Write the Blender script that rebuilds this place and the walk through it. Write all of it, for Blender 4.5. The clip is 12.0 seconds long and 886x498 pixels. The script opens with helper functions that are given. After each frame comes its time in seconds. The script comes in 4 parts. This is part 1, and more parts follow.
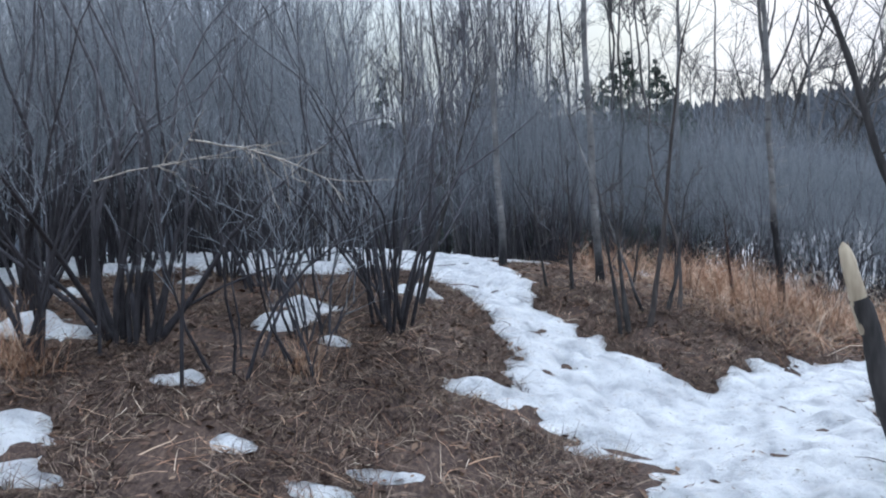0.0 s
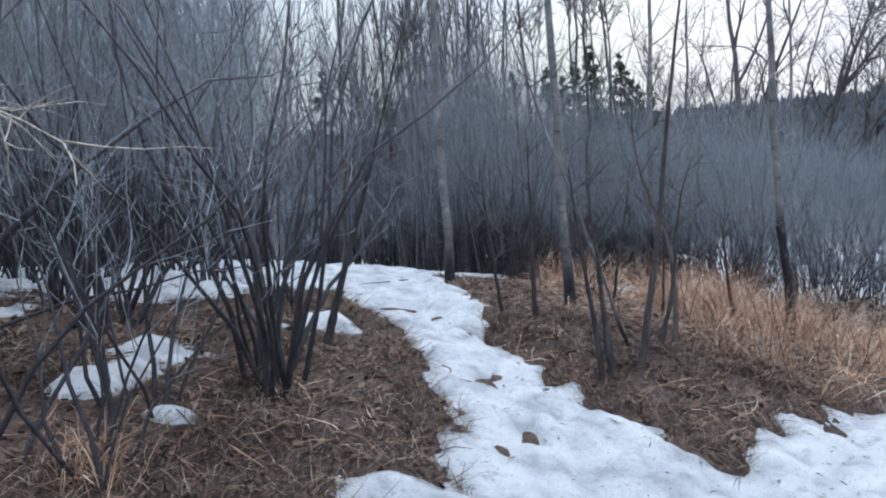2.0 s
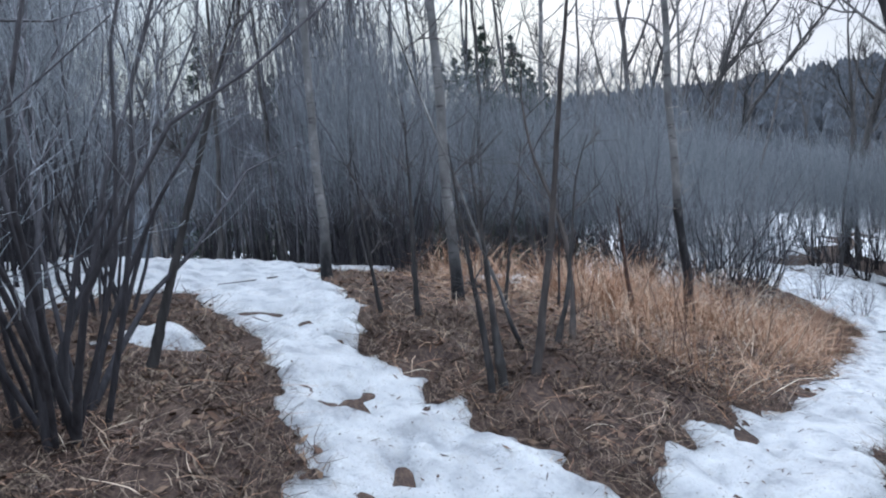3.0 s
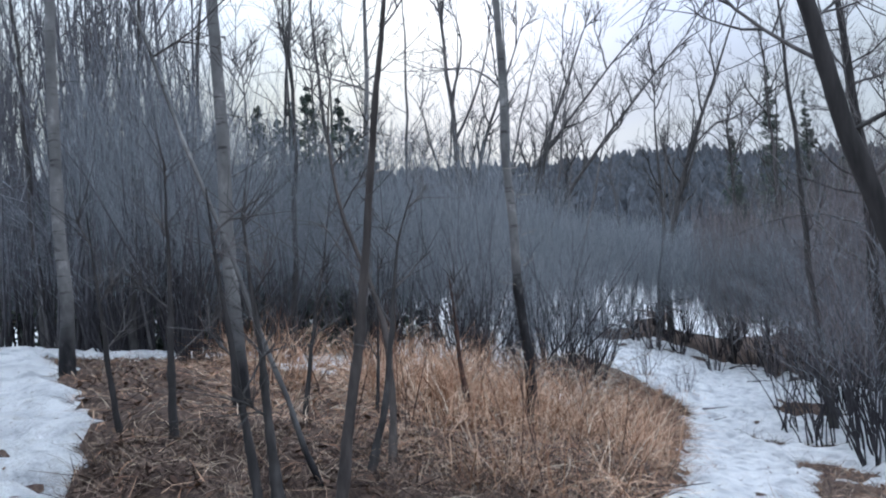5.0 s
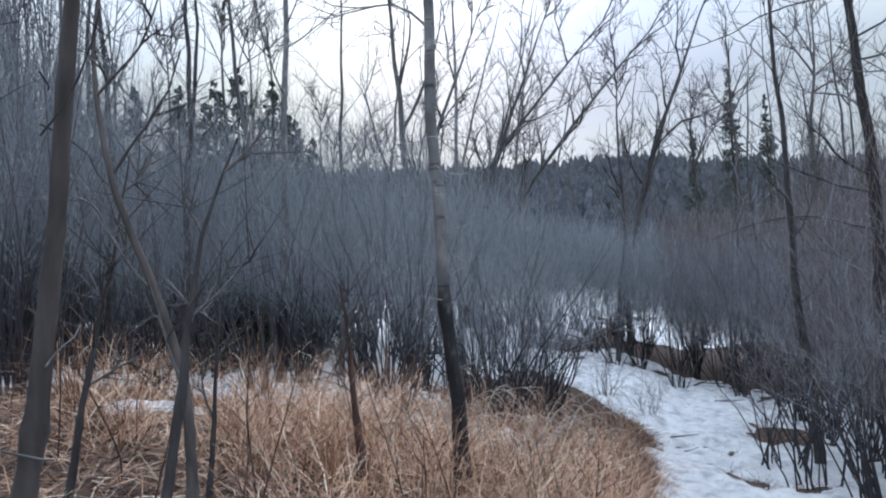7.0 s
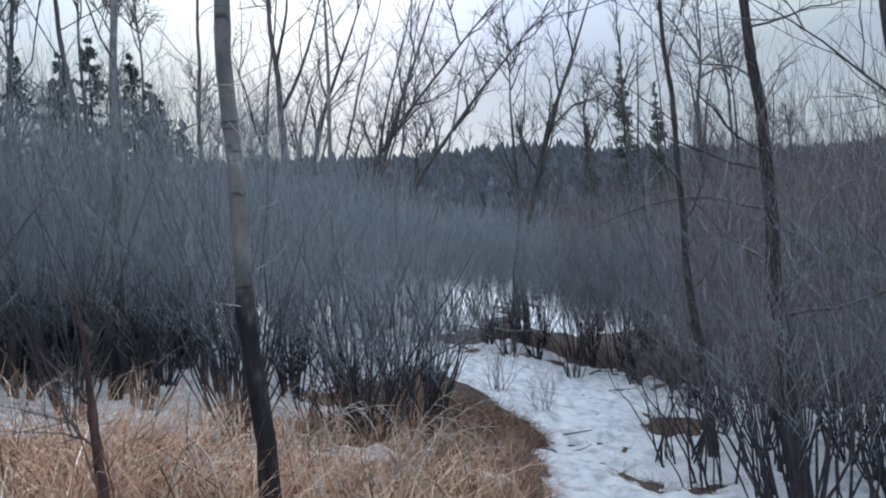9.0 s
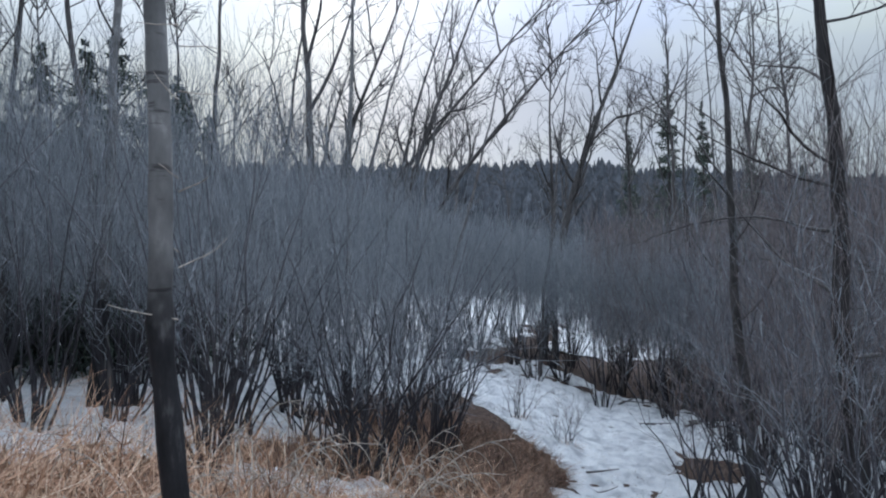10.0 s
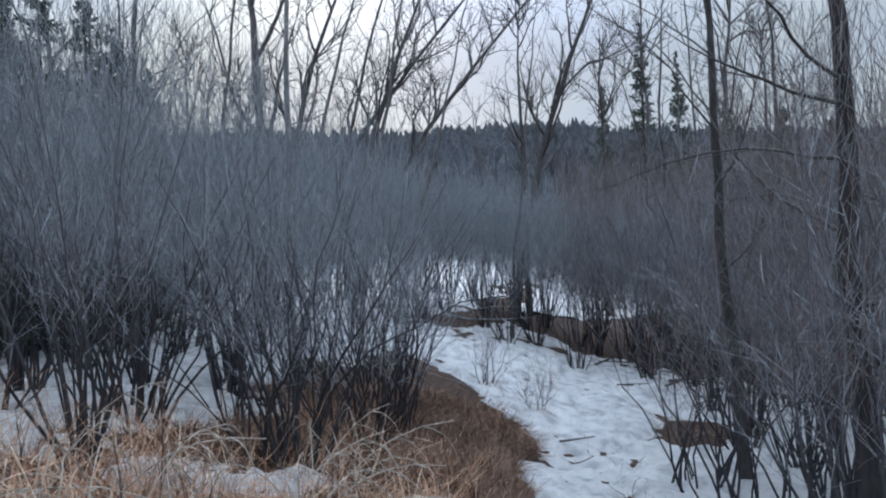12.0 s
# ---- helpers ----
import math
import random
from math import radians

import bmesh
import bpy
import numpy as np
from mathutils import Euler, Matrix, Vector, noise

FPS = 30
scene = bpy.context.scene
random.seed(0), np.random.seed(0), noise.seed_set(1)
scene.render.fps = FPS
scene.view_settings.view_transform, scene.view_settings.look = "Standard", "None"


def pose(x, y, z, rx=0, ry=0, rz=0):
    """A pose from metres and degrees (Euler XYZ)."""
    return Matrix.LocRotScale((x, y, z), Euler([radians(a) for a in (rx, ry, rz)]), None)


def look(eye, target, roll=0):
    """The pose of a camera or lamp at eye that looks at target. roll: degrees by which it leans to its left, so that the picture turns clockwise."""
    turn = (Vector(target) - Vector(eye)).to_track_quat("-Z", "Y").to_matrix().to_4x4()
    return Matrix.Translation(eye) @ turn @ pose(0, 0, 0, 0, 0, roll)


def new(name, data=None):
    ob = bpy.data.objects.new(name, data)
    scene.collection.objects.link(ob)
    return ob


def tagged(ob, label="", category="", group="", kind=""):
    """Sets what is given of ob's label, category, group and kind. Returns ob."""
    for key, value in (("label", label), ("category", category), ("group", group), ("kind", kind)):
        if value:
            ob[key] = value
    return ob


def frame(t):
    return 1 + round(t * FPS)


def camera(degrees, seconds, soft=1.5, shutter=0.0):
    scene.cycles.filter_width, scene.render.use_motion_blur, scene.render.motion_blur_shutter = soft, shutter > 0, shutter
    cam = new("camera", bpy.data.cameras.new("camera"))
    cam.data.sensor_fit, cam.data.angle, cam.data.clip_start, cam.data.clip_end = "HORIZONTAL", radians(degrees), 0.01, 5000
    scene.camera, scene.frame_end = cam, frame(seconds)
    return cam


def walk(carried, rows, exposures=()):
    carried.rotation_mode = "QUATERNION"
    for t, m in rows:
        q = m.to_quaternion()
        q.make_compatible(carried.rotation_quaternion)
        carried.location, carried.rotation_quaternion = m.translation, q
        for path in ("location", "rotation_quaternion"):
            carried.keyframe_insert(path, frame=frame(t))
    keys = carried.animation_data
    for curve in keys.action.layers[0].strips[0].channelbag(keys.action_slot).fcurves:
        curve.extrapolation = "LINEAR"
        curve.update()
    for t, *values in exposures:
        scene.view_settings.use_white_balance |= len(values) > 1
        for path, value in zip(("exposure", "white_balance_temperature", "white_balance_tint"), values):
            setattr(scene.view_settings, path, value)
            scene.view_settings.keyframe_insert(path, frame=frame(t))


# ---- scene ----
cam = camera(65.3, 12.0, 2.1)
PATH = [
    (0, (0.093, 0.787, 1.343), (0.089, 2.786, 1.299), -2.6),
    (0.5, (0.155, 1.345, 1.37), (0.206, 3.344, 1.385), -2.3),
    (1, (0.232, 1.861, 1.34), (0.227, 3.861, 1.358), -2.1),
    (1.5, (0.345, 2.337, 1.347), (0.376, 4.337, 1.347), -2.0),
    (2, (0.437, 2.835, 1.35), (0.55, 4.831, 1.322), -2.9),
    (2.5, (0.55, 3.301, 1.339), (0.727, 5.292, 1.277), -3.6),
    (3, (0.764, 3.694, 1.362), (1.159, 5.653, 1.279), -4.0),
    (3.2, (0.808, 3.791, 1.414), (1.333, 5.719, 1.34), -3.7),
    (4.8, (1.346, 4.92, 1.375), (2.262, 6.696, 1.46), -3.3),
    (5, (1.37, 5.007, 1.395), (2.233, 6.808, 1.485), -3.5),
    (5.5, (1.619, 5.311, 1.36), (2.463, 7.123, 1.391), -2.1),
    (6, (1.905, 5.655, 1.442), (2.777, 7.455, 1.458), -1.4),
    (6.5, (2.243, 6.117, 1.414), (3.169, 7.888, 1.493), -1.9),
    (7, (2.51, 6.48, 1.439), (3.481, 8.226, 1.53), -2.7),
    (7.2, (2.591, 6.57, 1.439), (3.598, 8.296, 1.527), -3.2),
    (8.8, (3.343, 7.053, 1.407), (4.512, 8.676, 1.461), -5.3),
    (9, (3.468, 7.166, 1.443), (4.666, 8.767, 1.489), -4.0),
    (9.5, (3.844, 7.39, 1.433), (5.062, 8.973, 1.539), -2.4),
    (10, (4.133, 7.74, 1.424), (5.249, 9.397, 1.513), -0.9),
    (10.5, (4.396, 7.919, 1.37), (5.429, 9.632, 1.372), -1.2),
    (11, (4.6, 8.101, 1.344), (5.678, 9.785, 1.356), -2.2),
    (11.5, (4.842, 8.257, 1.327), (6.027, 9.868, 1.354), -2.7),
    (12, (4.974, 8.436, 1.274), (6.142, 10.059, 1.262), -2.6),
]
walk(cam, [(t, look(eye, target, roll)) for t, eye, target, roll in PATH], [(0, 0.42, 5480, 12), (3, 0.48, 5480, 12), (5, 0.33, 5480, 12), (7, 0.33, 5480, 12), (9.5, 0.10, 5480, 11), (10.5, 0.03, 5480, 11), (12, 0.13, 5450, 11)])

# ---- light ----
world = bpy.data.worlds.new("world")
scene.world = world
world.use_nodes = True
SUN_AZ, SUN_EL = 28.0, 24.0


def build_world():
    nt = world.node_tree
    bg = nt.nodes["Background"]
    sky = nt.nodes.new("ShaderNodeTexSky")
    sky.sky_type = "NISHITA"
    sky.sun_disc = False
    sky.sun_elevation = radians(SUN_EL)
    sky.sun_rotation = radians(SUN_AZ)
    sky.air_density, sky.dust_density, sky.ozone_density = 1.0, 2.0, 1.0
    dim = nt.nodes.new("ShaderNodeVectorMath")
    dim.operation = "SCALE"
    dim.inputs["Scale"].default_value = 0.08
    nt.links.new(sky.outputs["Color"], dim.inputs[0])
    geo = nt.nodes.new("ShaderNodeTexCoord")
    mp = nt.nodes.new("ShaderNodeMapping")
    mp.inputs["Scale"].default_value = (1.0, 1.0, 3.0)
    nt.links.new(geo.outputs["Generated"], mp.inputs["Vector"])
    nz = nt.nodes.new("ShaderNodeTexNoise")
    nz.inputs["Scale"].default_value = 2.2
    nz.inputs["Detail"].default_value = 5.0
    nt.links.new(mp.outputs["Vector"], nz.inputs["Vector"])
    rp = nt.nodes.new("ShaderNodeValToRGB")
    rp.color_ramp.elements[0].position, rp.color_ramp.elements[0].color = 0.35, (0.43, 0.452, 0.475, 1)
    rp.color_ramp.elements[1].position, rp.color_ramp.elements[1].color = 0.60, (0.515, 0.522, 0.435, 1)
    nt.links.new(nz.outputs["Fac"], rp.inputs["Fac"])
    mix = nt.nodes.new("ShaderNodeMix")
    mix.data_type = "RGBA"
    mix.inputs["Factor"].default_value = 0.85
    # an overcast sky is several times brighter and bluer overhead than at the horizon
    up = nt.nodes.new("ShaderNodeSeparateXYZ")
    nt.links.new(geo.outputs["Generated"], up.inputs["Vector"])
    rise = nt.nodes.new("ShaderNodeMapRange")
    rise.inputs["From Min"].default_value, rise.inputs["From Max"].default_value = 0.25, 1.0
    rise.inputs["To Min"].default_value, rise.inputs["To Max"].default_value = 0.0, 1.0
    nt.links.new(up.outputs["Z"], rise.inputs["Value"])
    tone = nt.nodes.new("ShaderNodeMix")
    tone.data_type = "RGBA"
    tone.inputs["A"].default_value, tone.inputs["B"].default_value = (1, 1, 1, 1), (5.4, 5.6, 6.3, 1)
    nt.links.new(rise.outputs["Result"], tone.inputs["Factor"])
    over = nt.nodes.new("ShaderNodeVectorMath")
    over.operation = "MULTIPLY"
    nt.links.new(rp.outputs["Color"], over.inputs[0])
    nt.links.new(tone.outputs["Result"], over.inputs[1])
    nt.links.new(dim.outputs["Vector"], mix.inputs["A"])
    nt.links.new(over.outputs["Vector"], mix.inputs["B"])
    nt.links.new(mix.outputs["Result"], bg.inputs["Color"])
    bg.inputs["Strength"].default_value = 1.0


build_world()
sun = new("sun", bpy.data.lights.new("sun", "SUN"))
sun.data.energy, sun.data.angle, sun.data.color = 0.7, radians(14), (1.0, 0.93, 0.82)
sun.matrix_basis = look((0, 0, 0), (-math.sin(radians(SUN_AZ)) * math.cos(radians(SUN_EL)),
                                    -math.cos(radians(SUN_AZ)) * math.cos(radians(SUN_EL)), -math.sin(radians(SUN_EL))))

# ---- materials ----


class Nodes:
    """A small helper round one material's node tree."""

    def __init__(self, name, rough=0.85):
        self.mat = bpy.data.materials.new(name)
        self.mat.use_nodes = True
        self.nt = self.mat.node_tree
        self.bsdf = self.nt.nodes["Principled BSDF"]
        self.bsdf.inputs["Roughness"].default_value = rough
        self.bsdf.inputs["Specular IOR Level"].default_value = 0.25
        self.co = self.nt.nodes.new("ShaderNodeTexCoord")

    def add(self, kind):
        return self.nt.nodes.new(kind)

    def link(self, a, b):
        self.nt.links.new(a, b)

    def noise(self, scale, detail=4.0, stretch=(1, 1, 1), out="Fac", rough=0.55):
        mp = self.add("ShaderNodeMapping")
        mp.inputs["Scale"].default_value = stretch
        self.link(self.co.outputs["Object"], mp.inputs["Vector"])
        n = self.add("ShaderNodeTexNoise")
        n.inputs["Scale"].default_value, n.inputs["Detail"].default_value = scale, detail
        n.inputs["Roughness"].default_value = rough
        self.link(mp.outputs["Vector"], n.inputs["Vector"])
        return n.outputs[out]

    def ramp(self, fac, stops):
        r = self.add("ShaderNodeValToRGB")
        els = r.color_ramp.elements
        while len(els) < len(stops):
            els.new(0.5)
        for e, (p, c) in zip(els, stops):
            e.position, e.color = p, (*c, 1)
        self.link(fac, r.inputs["Fac"])
        return r.outputs["Color"]

    def mix(self, a, b, fac, mode="MIX"):
        m = self.add("ShaderNodeMix")
        m.data_type, m.blend_type = "RGBA", mode
        for sock, v in ((m.inputs["A"], a), (m.inputs["B"], b)):
            if isinstance(v, tuple):
                sock.default_value = (*v, 1)
            else:
                self.link(v, sock)
        if isinstance(fac, (int, float)):
            m.inputs["Factor"].default_value = fac
        else:
            self.link(fac, m.inputs["Factor"])
        return m.outputs["Result"]

    def colour(self, c):
        self.link(c, self.bsdf.inputs["Base Color"])

    def bump(self, h, strength=0.4, dist=0.01):
        b = self.add("ShaderNodeBump")
        b.inputs["Strength"].default_value, b.inputs["Distance"].default_value = strength, dist
        self.link(h, b.inputs["Height"])
        self.link(b.outputs["Normal"], self.bsdf.inputs["Normal"])

    def island(self):
        return self.add("ShaderNodeNewGeometry").outputs["Random Per Island"]

    def random(self):
        return self.add("ShaderNodeObjectInfo").outputs["Random"]


def soil_material():
    n = Nodes("leaf_litter", 0.95)
    base = n.ramp(n.noise(1.3, 6), [(0.3, (0.022, 0.016, 0.015)), (0.5, (0.052, 0.035, 0.029)), (0.72, (0.105, 0.072, 0.054))])
    fine = n.ramp(n.noise(45, 5, (1, 0.35, 1)), [(0.3, (0.026, 0.018, 0.017)), (0.5, (0.080, 0.053, 0.042)), (0.72, (0.18, 0.125, 0.092))])
    n.colour(n.mix(base, fine, 0.6))
    n.bump(n.noise(60, 6), 0.8, 0.02)
    return n.mat


def snow_material():
    n = Nodes("old_snow", 0.55)
    c = n.ramp(n.noise(4.5, 7), [(0.35, (0.48, 0.487, 0.51)), (0.5, (0.73, 0.733, 0.745)), (0.65, (0.87, 0.868, 0.87))])
    dirt = n.ramp(n.noise(9, 8, (1, 1, 1), "Fac", 0.75), [(0.52, (0, 0, 0)), (0.74, (0.6, 0.6, 0.6))])
    bits = n.ramp(n.noise(60, 3), [(0.64, (0, 0, 0)), (0.70, (0.8, 0.8, 0.8))])
    c = n.mix(c, (0.36, 0.33, 0.30), dirt)
    c = n.mix(c, (0.16, 0.12, 0.09), bits)
    n.colour(c)
    n.bsdf.inputs["Subsurface Weight"].default_value = 0.0
    n.bump(n.noise(14, 8, (1, 1, 1), "Fac", 0.70), 1.0, 0.09)
    return n.mat


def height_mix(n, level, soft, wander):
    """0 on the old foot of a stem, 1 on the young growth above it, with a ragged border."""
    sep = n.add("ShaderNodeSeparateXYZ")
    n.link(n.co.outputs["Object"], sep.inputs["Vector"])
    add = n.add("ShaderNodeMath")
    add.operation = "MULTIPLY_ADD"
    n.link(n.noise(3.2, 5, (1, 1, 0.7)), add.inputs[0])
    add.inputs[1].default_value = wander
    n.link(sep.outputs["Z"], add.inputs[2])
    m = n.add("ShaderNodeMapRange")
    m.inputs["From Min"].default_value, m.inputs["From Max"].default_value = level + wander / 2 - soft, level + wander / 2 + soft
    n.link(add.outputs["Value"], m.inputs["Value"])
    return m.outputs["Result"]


def bark_material(name, dark, mid, pale, rough=0.9, islands=True, scale=30.0, young=None):
    n = Nodes(name, rough)
    tone = n.island() if islands else n.random()
    c = n.ramp(tone, [(0.0, dark), (0.6, mid), (1.0, pale)])
    g = n.ramp(n.noise(scale, 5, (1, 1, 0.22)), [(0.3, (0.45, 0.45, 0.45)), (0.7, (1.25, 1.22, 1.2))])
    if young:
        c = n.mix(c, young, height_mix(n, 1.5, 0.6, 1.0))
    n.colour(n.mix(c, g, 1.0, "MULTIPLY"))
    n.bump(n.noise(scale * 2, 4, (1, 1, 0.25)), 0.5, 0.006)
    return n.mat


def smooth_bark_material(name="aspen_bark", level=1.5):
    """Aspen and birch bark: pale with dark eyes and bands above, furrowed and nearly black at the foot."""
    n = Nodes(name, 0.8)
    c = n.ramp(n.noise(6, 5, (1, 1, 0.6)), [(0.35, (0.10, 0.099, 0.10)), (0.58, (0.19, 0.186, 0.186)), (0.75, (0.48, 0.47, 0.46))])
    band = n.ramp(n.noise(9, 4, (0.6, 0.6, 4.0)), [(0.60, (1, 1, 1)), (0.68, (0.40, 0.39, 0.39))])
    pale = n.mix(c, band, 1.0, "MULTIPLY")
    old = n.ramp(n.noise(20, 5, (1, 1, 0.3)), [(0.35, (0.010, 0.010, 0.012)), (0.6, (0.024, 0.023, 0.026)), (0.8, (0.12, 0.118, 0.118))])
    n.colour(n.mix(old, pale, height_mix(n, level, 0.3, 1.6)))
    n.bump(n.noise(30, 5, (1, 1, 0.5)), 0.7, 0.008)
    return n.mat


def straw_material(name, stops):
    n = Nodes(name, 0.8)
    c = n.ramp(n.island(), stops)
    n.colour(n.mix(c, n.ramp(n.noise(1.4, 4), [(0.3, (0.50, 0.46, 0.44)), (0.55, (1.0, 1.0, 1.0)), (0.75, (1.3, 1.3, 1.32))]), 1.0, "MULTIPLY"))
    return n.mat


def needle_material():
    n = Nodes("spruce_needles", 0.7)
    c = n.ramp(n.island(), [(0.0, (0.035, 0.048, 0.042)), (0.6, (0.060, 0.078, 0.064)), (1.0, (0.105, 0.120, 0.090))])
    n.colour(c)
    return n.mat


def wood_material():
    n = Nodes("peeled_wood", 0.75)
    n.colour(n.ramp(n.noise(14, 5, (1, 1, 0.12)), [(0.25, (0.22, 0.17, 0.12)), (0.55, (0.50, 0.42, 0.31)), (0.8, (0.66, 0.58, 0.45))]))
    n.bump(n.noise(40, 4, (1, 1, 0.1)), 0.5, 0.004)
    return n.mat


SOIL, SNOW, WOOD, NEEDLES = soil_material(), snow_material(), wood_material(), needle_material()
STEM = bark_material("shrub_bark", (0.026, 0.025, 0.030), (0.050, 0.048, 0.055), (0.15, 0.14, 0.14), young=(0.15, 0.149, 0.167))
# bluish smoke haze over the thicket is mixed into this twig colour
TWIG = bark_material("hazy_twig_bark", (0.215, 0.235, 0.262), (0.29, 0.315, 0.35), (0.38, 0.402, 0.43))
RED_TWIG = bark_material("reddish_twig_bark", (0.13, 0.110, 0.116), (0.19, 0.163, 0.168), (0.34, 0.31, 0.30))
ROUGH = bark_material("furrowed_bark", (0.034, 0.032, 0.033), (0.052, 0.049, 0.050), (0.075, 0.071, 0.070), islands=False, scale=22)
REDBARK = bark_material("reddish_bark", (0.06, 0.04, 0.035), (0.10, 0.062, 0.052), (0.14, 0.09, 0.07), islands=False, scale=26)
LIMB = bark_material("grey_bark", (0.07, 0.067, 0.067), (0.105, 0.10, 0.10), (0.15, 0.14, 0.14), islands=False, scale=18)
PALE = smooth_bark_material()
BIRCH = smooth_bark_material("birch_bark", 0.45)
# distance haze is put into the hill forest's blue-grey base colour
FAR_WOODS = straw_material("hazy_woods", [(0.0, (0.072, 0.080, 0.094)), (0.6, (0.086, 0.094, 0.110)), (1.0, (0.105, 0.112, 0.130))])
YOUNG = bark_material("young_bark", (0.075, 0.066, 0.064), (0.115, 0.102, 0.097), (0.16, 0.145, 0.136), islands=False, scale=20)
DEADTWIG = bark_material("bleached_twig", (0.28, 0.25, 0.22), (0.45, 0.41, 0.36), (0.60, 0.56, 0.50))
STRAW = straw_material("tan_straw", [(0.0, (0.22, 0.115, 0.070)), (0.45, (0.43, 0.255, 0.160)), (0.85, (0.58, 0.40, 0.275)), (1.0, (0.76, 0.66, 0.52))])
MAT = straw_material("matted_straw", [(0.0, (0.028, 0.019, 0.018)), (0.45, (0.085, 0.055, 0.045)), (0.8, (0.22, 0.155, 0.117)), (1.0, (0.44, 0.35, 0.26))])
BROWN = straw_material("brown_straw", [(0.0, (0.045, 0.028, 0.022)), (0.5, (0.15, 0.088, 0.060)), (0.85, (0.27, 0.17, 0.115)), (1.0, (0.42, 0.31, 0.22))])
LEAF = straw_material("fallen_leaves", [(0.0, (0.055, 0.032, 0.024)), (0.6, (0.12, 0.07, 0.048)), (1.0, (0.22, 0.15, 0.10))])

# ---- the lie of the land ----
LEFT_TRAIL = [(1.65, 6.35, 0.92), (1.38, 7.1, 0.74), (1.22, 7.8, 0.60), (1.0, 8.5, 0.46), (0.72, 9.3, 0.46), (0.5, 10.3, 0.62), (0.1, 12.5, 0.85), (-1.2, 16.0, 1.1), (-4.0, 21.0, 1.6)]
RIGHT_TRAIL = [(3.3, 0.2, 0.6), (2.9, 2.4, 0.8), (2.3, 4.2, 1.2), (2.6, 6.1, 0.85), (3.45, 7.2, 0.58), (4.5, 8.2, 0.36), (5.8, 9.2, 0.46), (7.5, 10.5, 0.72), (9.1, 12.1, 0.72), (10.2, 13.55, 0.52), (11.5, 14.6, 0.66),
               (12.7, 16.0, 1.45), (13.3, 17.0, 1.75), (12.9, 19.0, 1.4), (12.2, 21.0, 0.7)]
PATCHES = [(-1.8, 5.62, 0.19, 0.15), (-2.42, 4.65, 0.30, 0.24), (-2.06, 4.32, 0.26, 0.1), (-0.69, 4.6, 0.22, 0.15), (-0.32, 4.83, 0.34, 0.09), (-1.26, 4.95, 0.14, 0.1),
           (-1.48, 7.12, 0.36, 0.28), (-1.3, 7.75, 0.42, 0.28), (0.30, 6.25, 0.42, 0.20), (1.05, 5.66, 0.42, 0.13), (-0.25, 8.75, 0.36, 0.24), (-0.9, 6.7, 0.14, 0.1),
           (-3.2, 6.4, 0.55, 0.36), (6.3, 13.3, 0.6, 0.3), (5.4, 13.9, 0.6, 0.34), (6.9, 13.2, 0.4, 0.26), (8.0, 12.85, 0.42, 0.26), (3.2, 12.6, 0.5, 0.3),
           (14.2, 19.6, 0.9, 0.5), (15.6, 19.0, 0.8, 0.45), (13.4, 21.0, 1.0, 0.5), (16.4, 18.0, 0.7, 0.35), (12.0, 22.6, 1.2, 0.5), (15.2, 21.0, 1.0, 0.5), (17.2, 19.4, 0.9, 0.5)]


def smooth(a, b, v):
    t = np.clip((v - a) / (b - a), 0, 1)
    return t * t * (3 - 2 * t)


def along(x, y):
    return (x - 2.5) * 0.75 + (y - 6.8) * 0.66


def across(x, y):
    return -(x - 2.5) * 0.66 + (y - 6.8) * 0.75


def reach(x, y, trail):
    """The trail's half width less the distance to its middle line."""
    best = np.full(np.shape(x), -99.0)
    for (x0, y0, w0), (x1, y1, w1) in zip(trail, trail[1:]):
        t = np.clip(((x - x0) * (x1 - x0) + (y - y0) * (y1 - y0)) / ((x1 - x0) ** 2 + (y1 - y0) ** 2), 0, 1)
        best = np.maximum(best, w0 + t * (w1 - w0) - np.hypot(x - x0 - t * (x1 - x0), y - y0 - t * (y1 - y0)))
    return best


def lattice(ix, iy, seed):
    h = (ix * 374761393 + iy * 668265263 + seed * 974634677) & 0xFFFFFFFF
    h = ((h ^ (h >> 13)) * 1274126177) & 0xFFFFFFFF
    return ((h ^ (h >> 16)) & 0xFFFF) / 65535.0


def rough(x, y, size, seed=0, octaves=3):
    """Value noise from -1 to 1 with features of that size."""
    total, amp, norm = 0.0, 1.0, 0.0
    for o in range(octaves):
        u, v = np.asarray(x) / size + 100, np.asarray(y) / size + 100
        ix, iy = np.floor(u).astype(np.int64), np.floor(v).astype(np.int64)
        fx, fy = u - ix, v - iy
        fx, fy = fx * fx * (3 - 2 * fx), fy * fy * (3 - 2 * fy)
        a, b = lattice(ix, iy, seed + o), lattice(ix + 1, iy, seed + o)
        c, d = lattice(ix, iy + 1, seed + o), lattice(ix + 1, iy + 1, seed + o)
        total = total + amp * ((a * (1 - fx) + b * fx) * (1 - fy) + (c * (1 - fx) + d * fx) * fy)
        norm += amp
        amp, size = amp * 0.5, size * 0.5
    return 2 * total / norm - 1


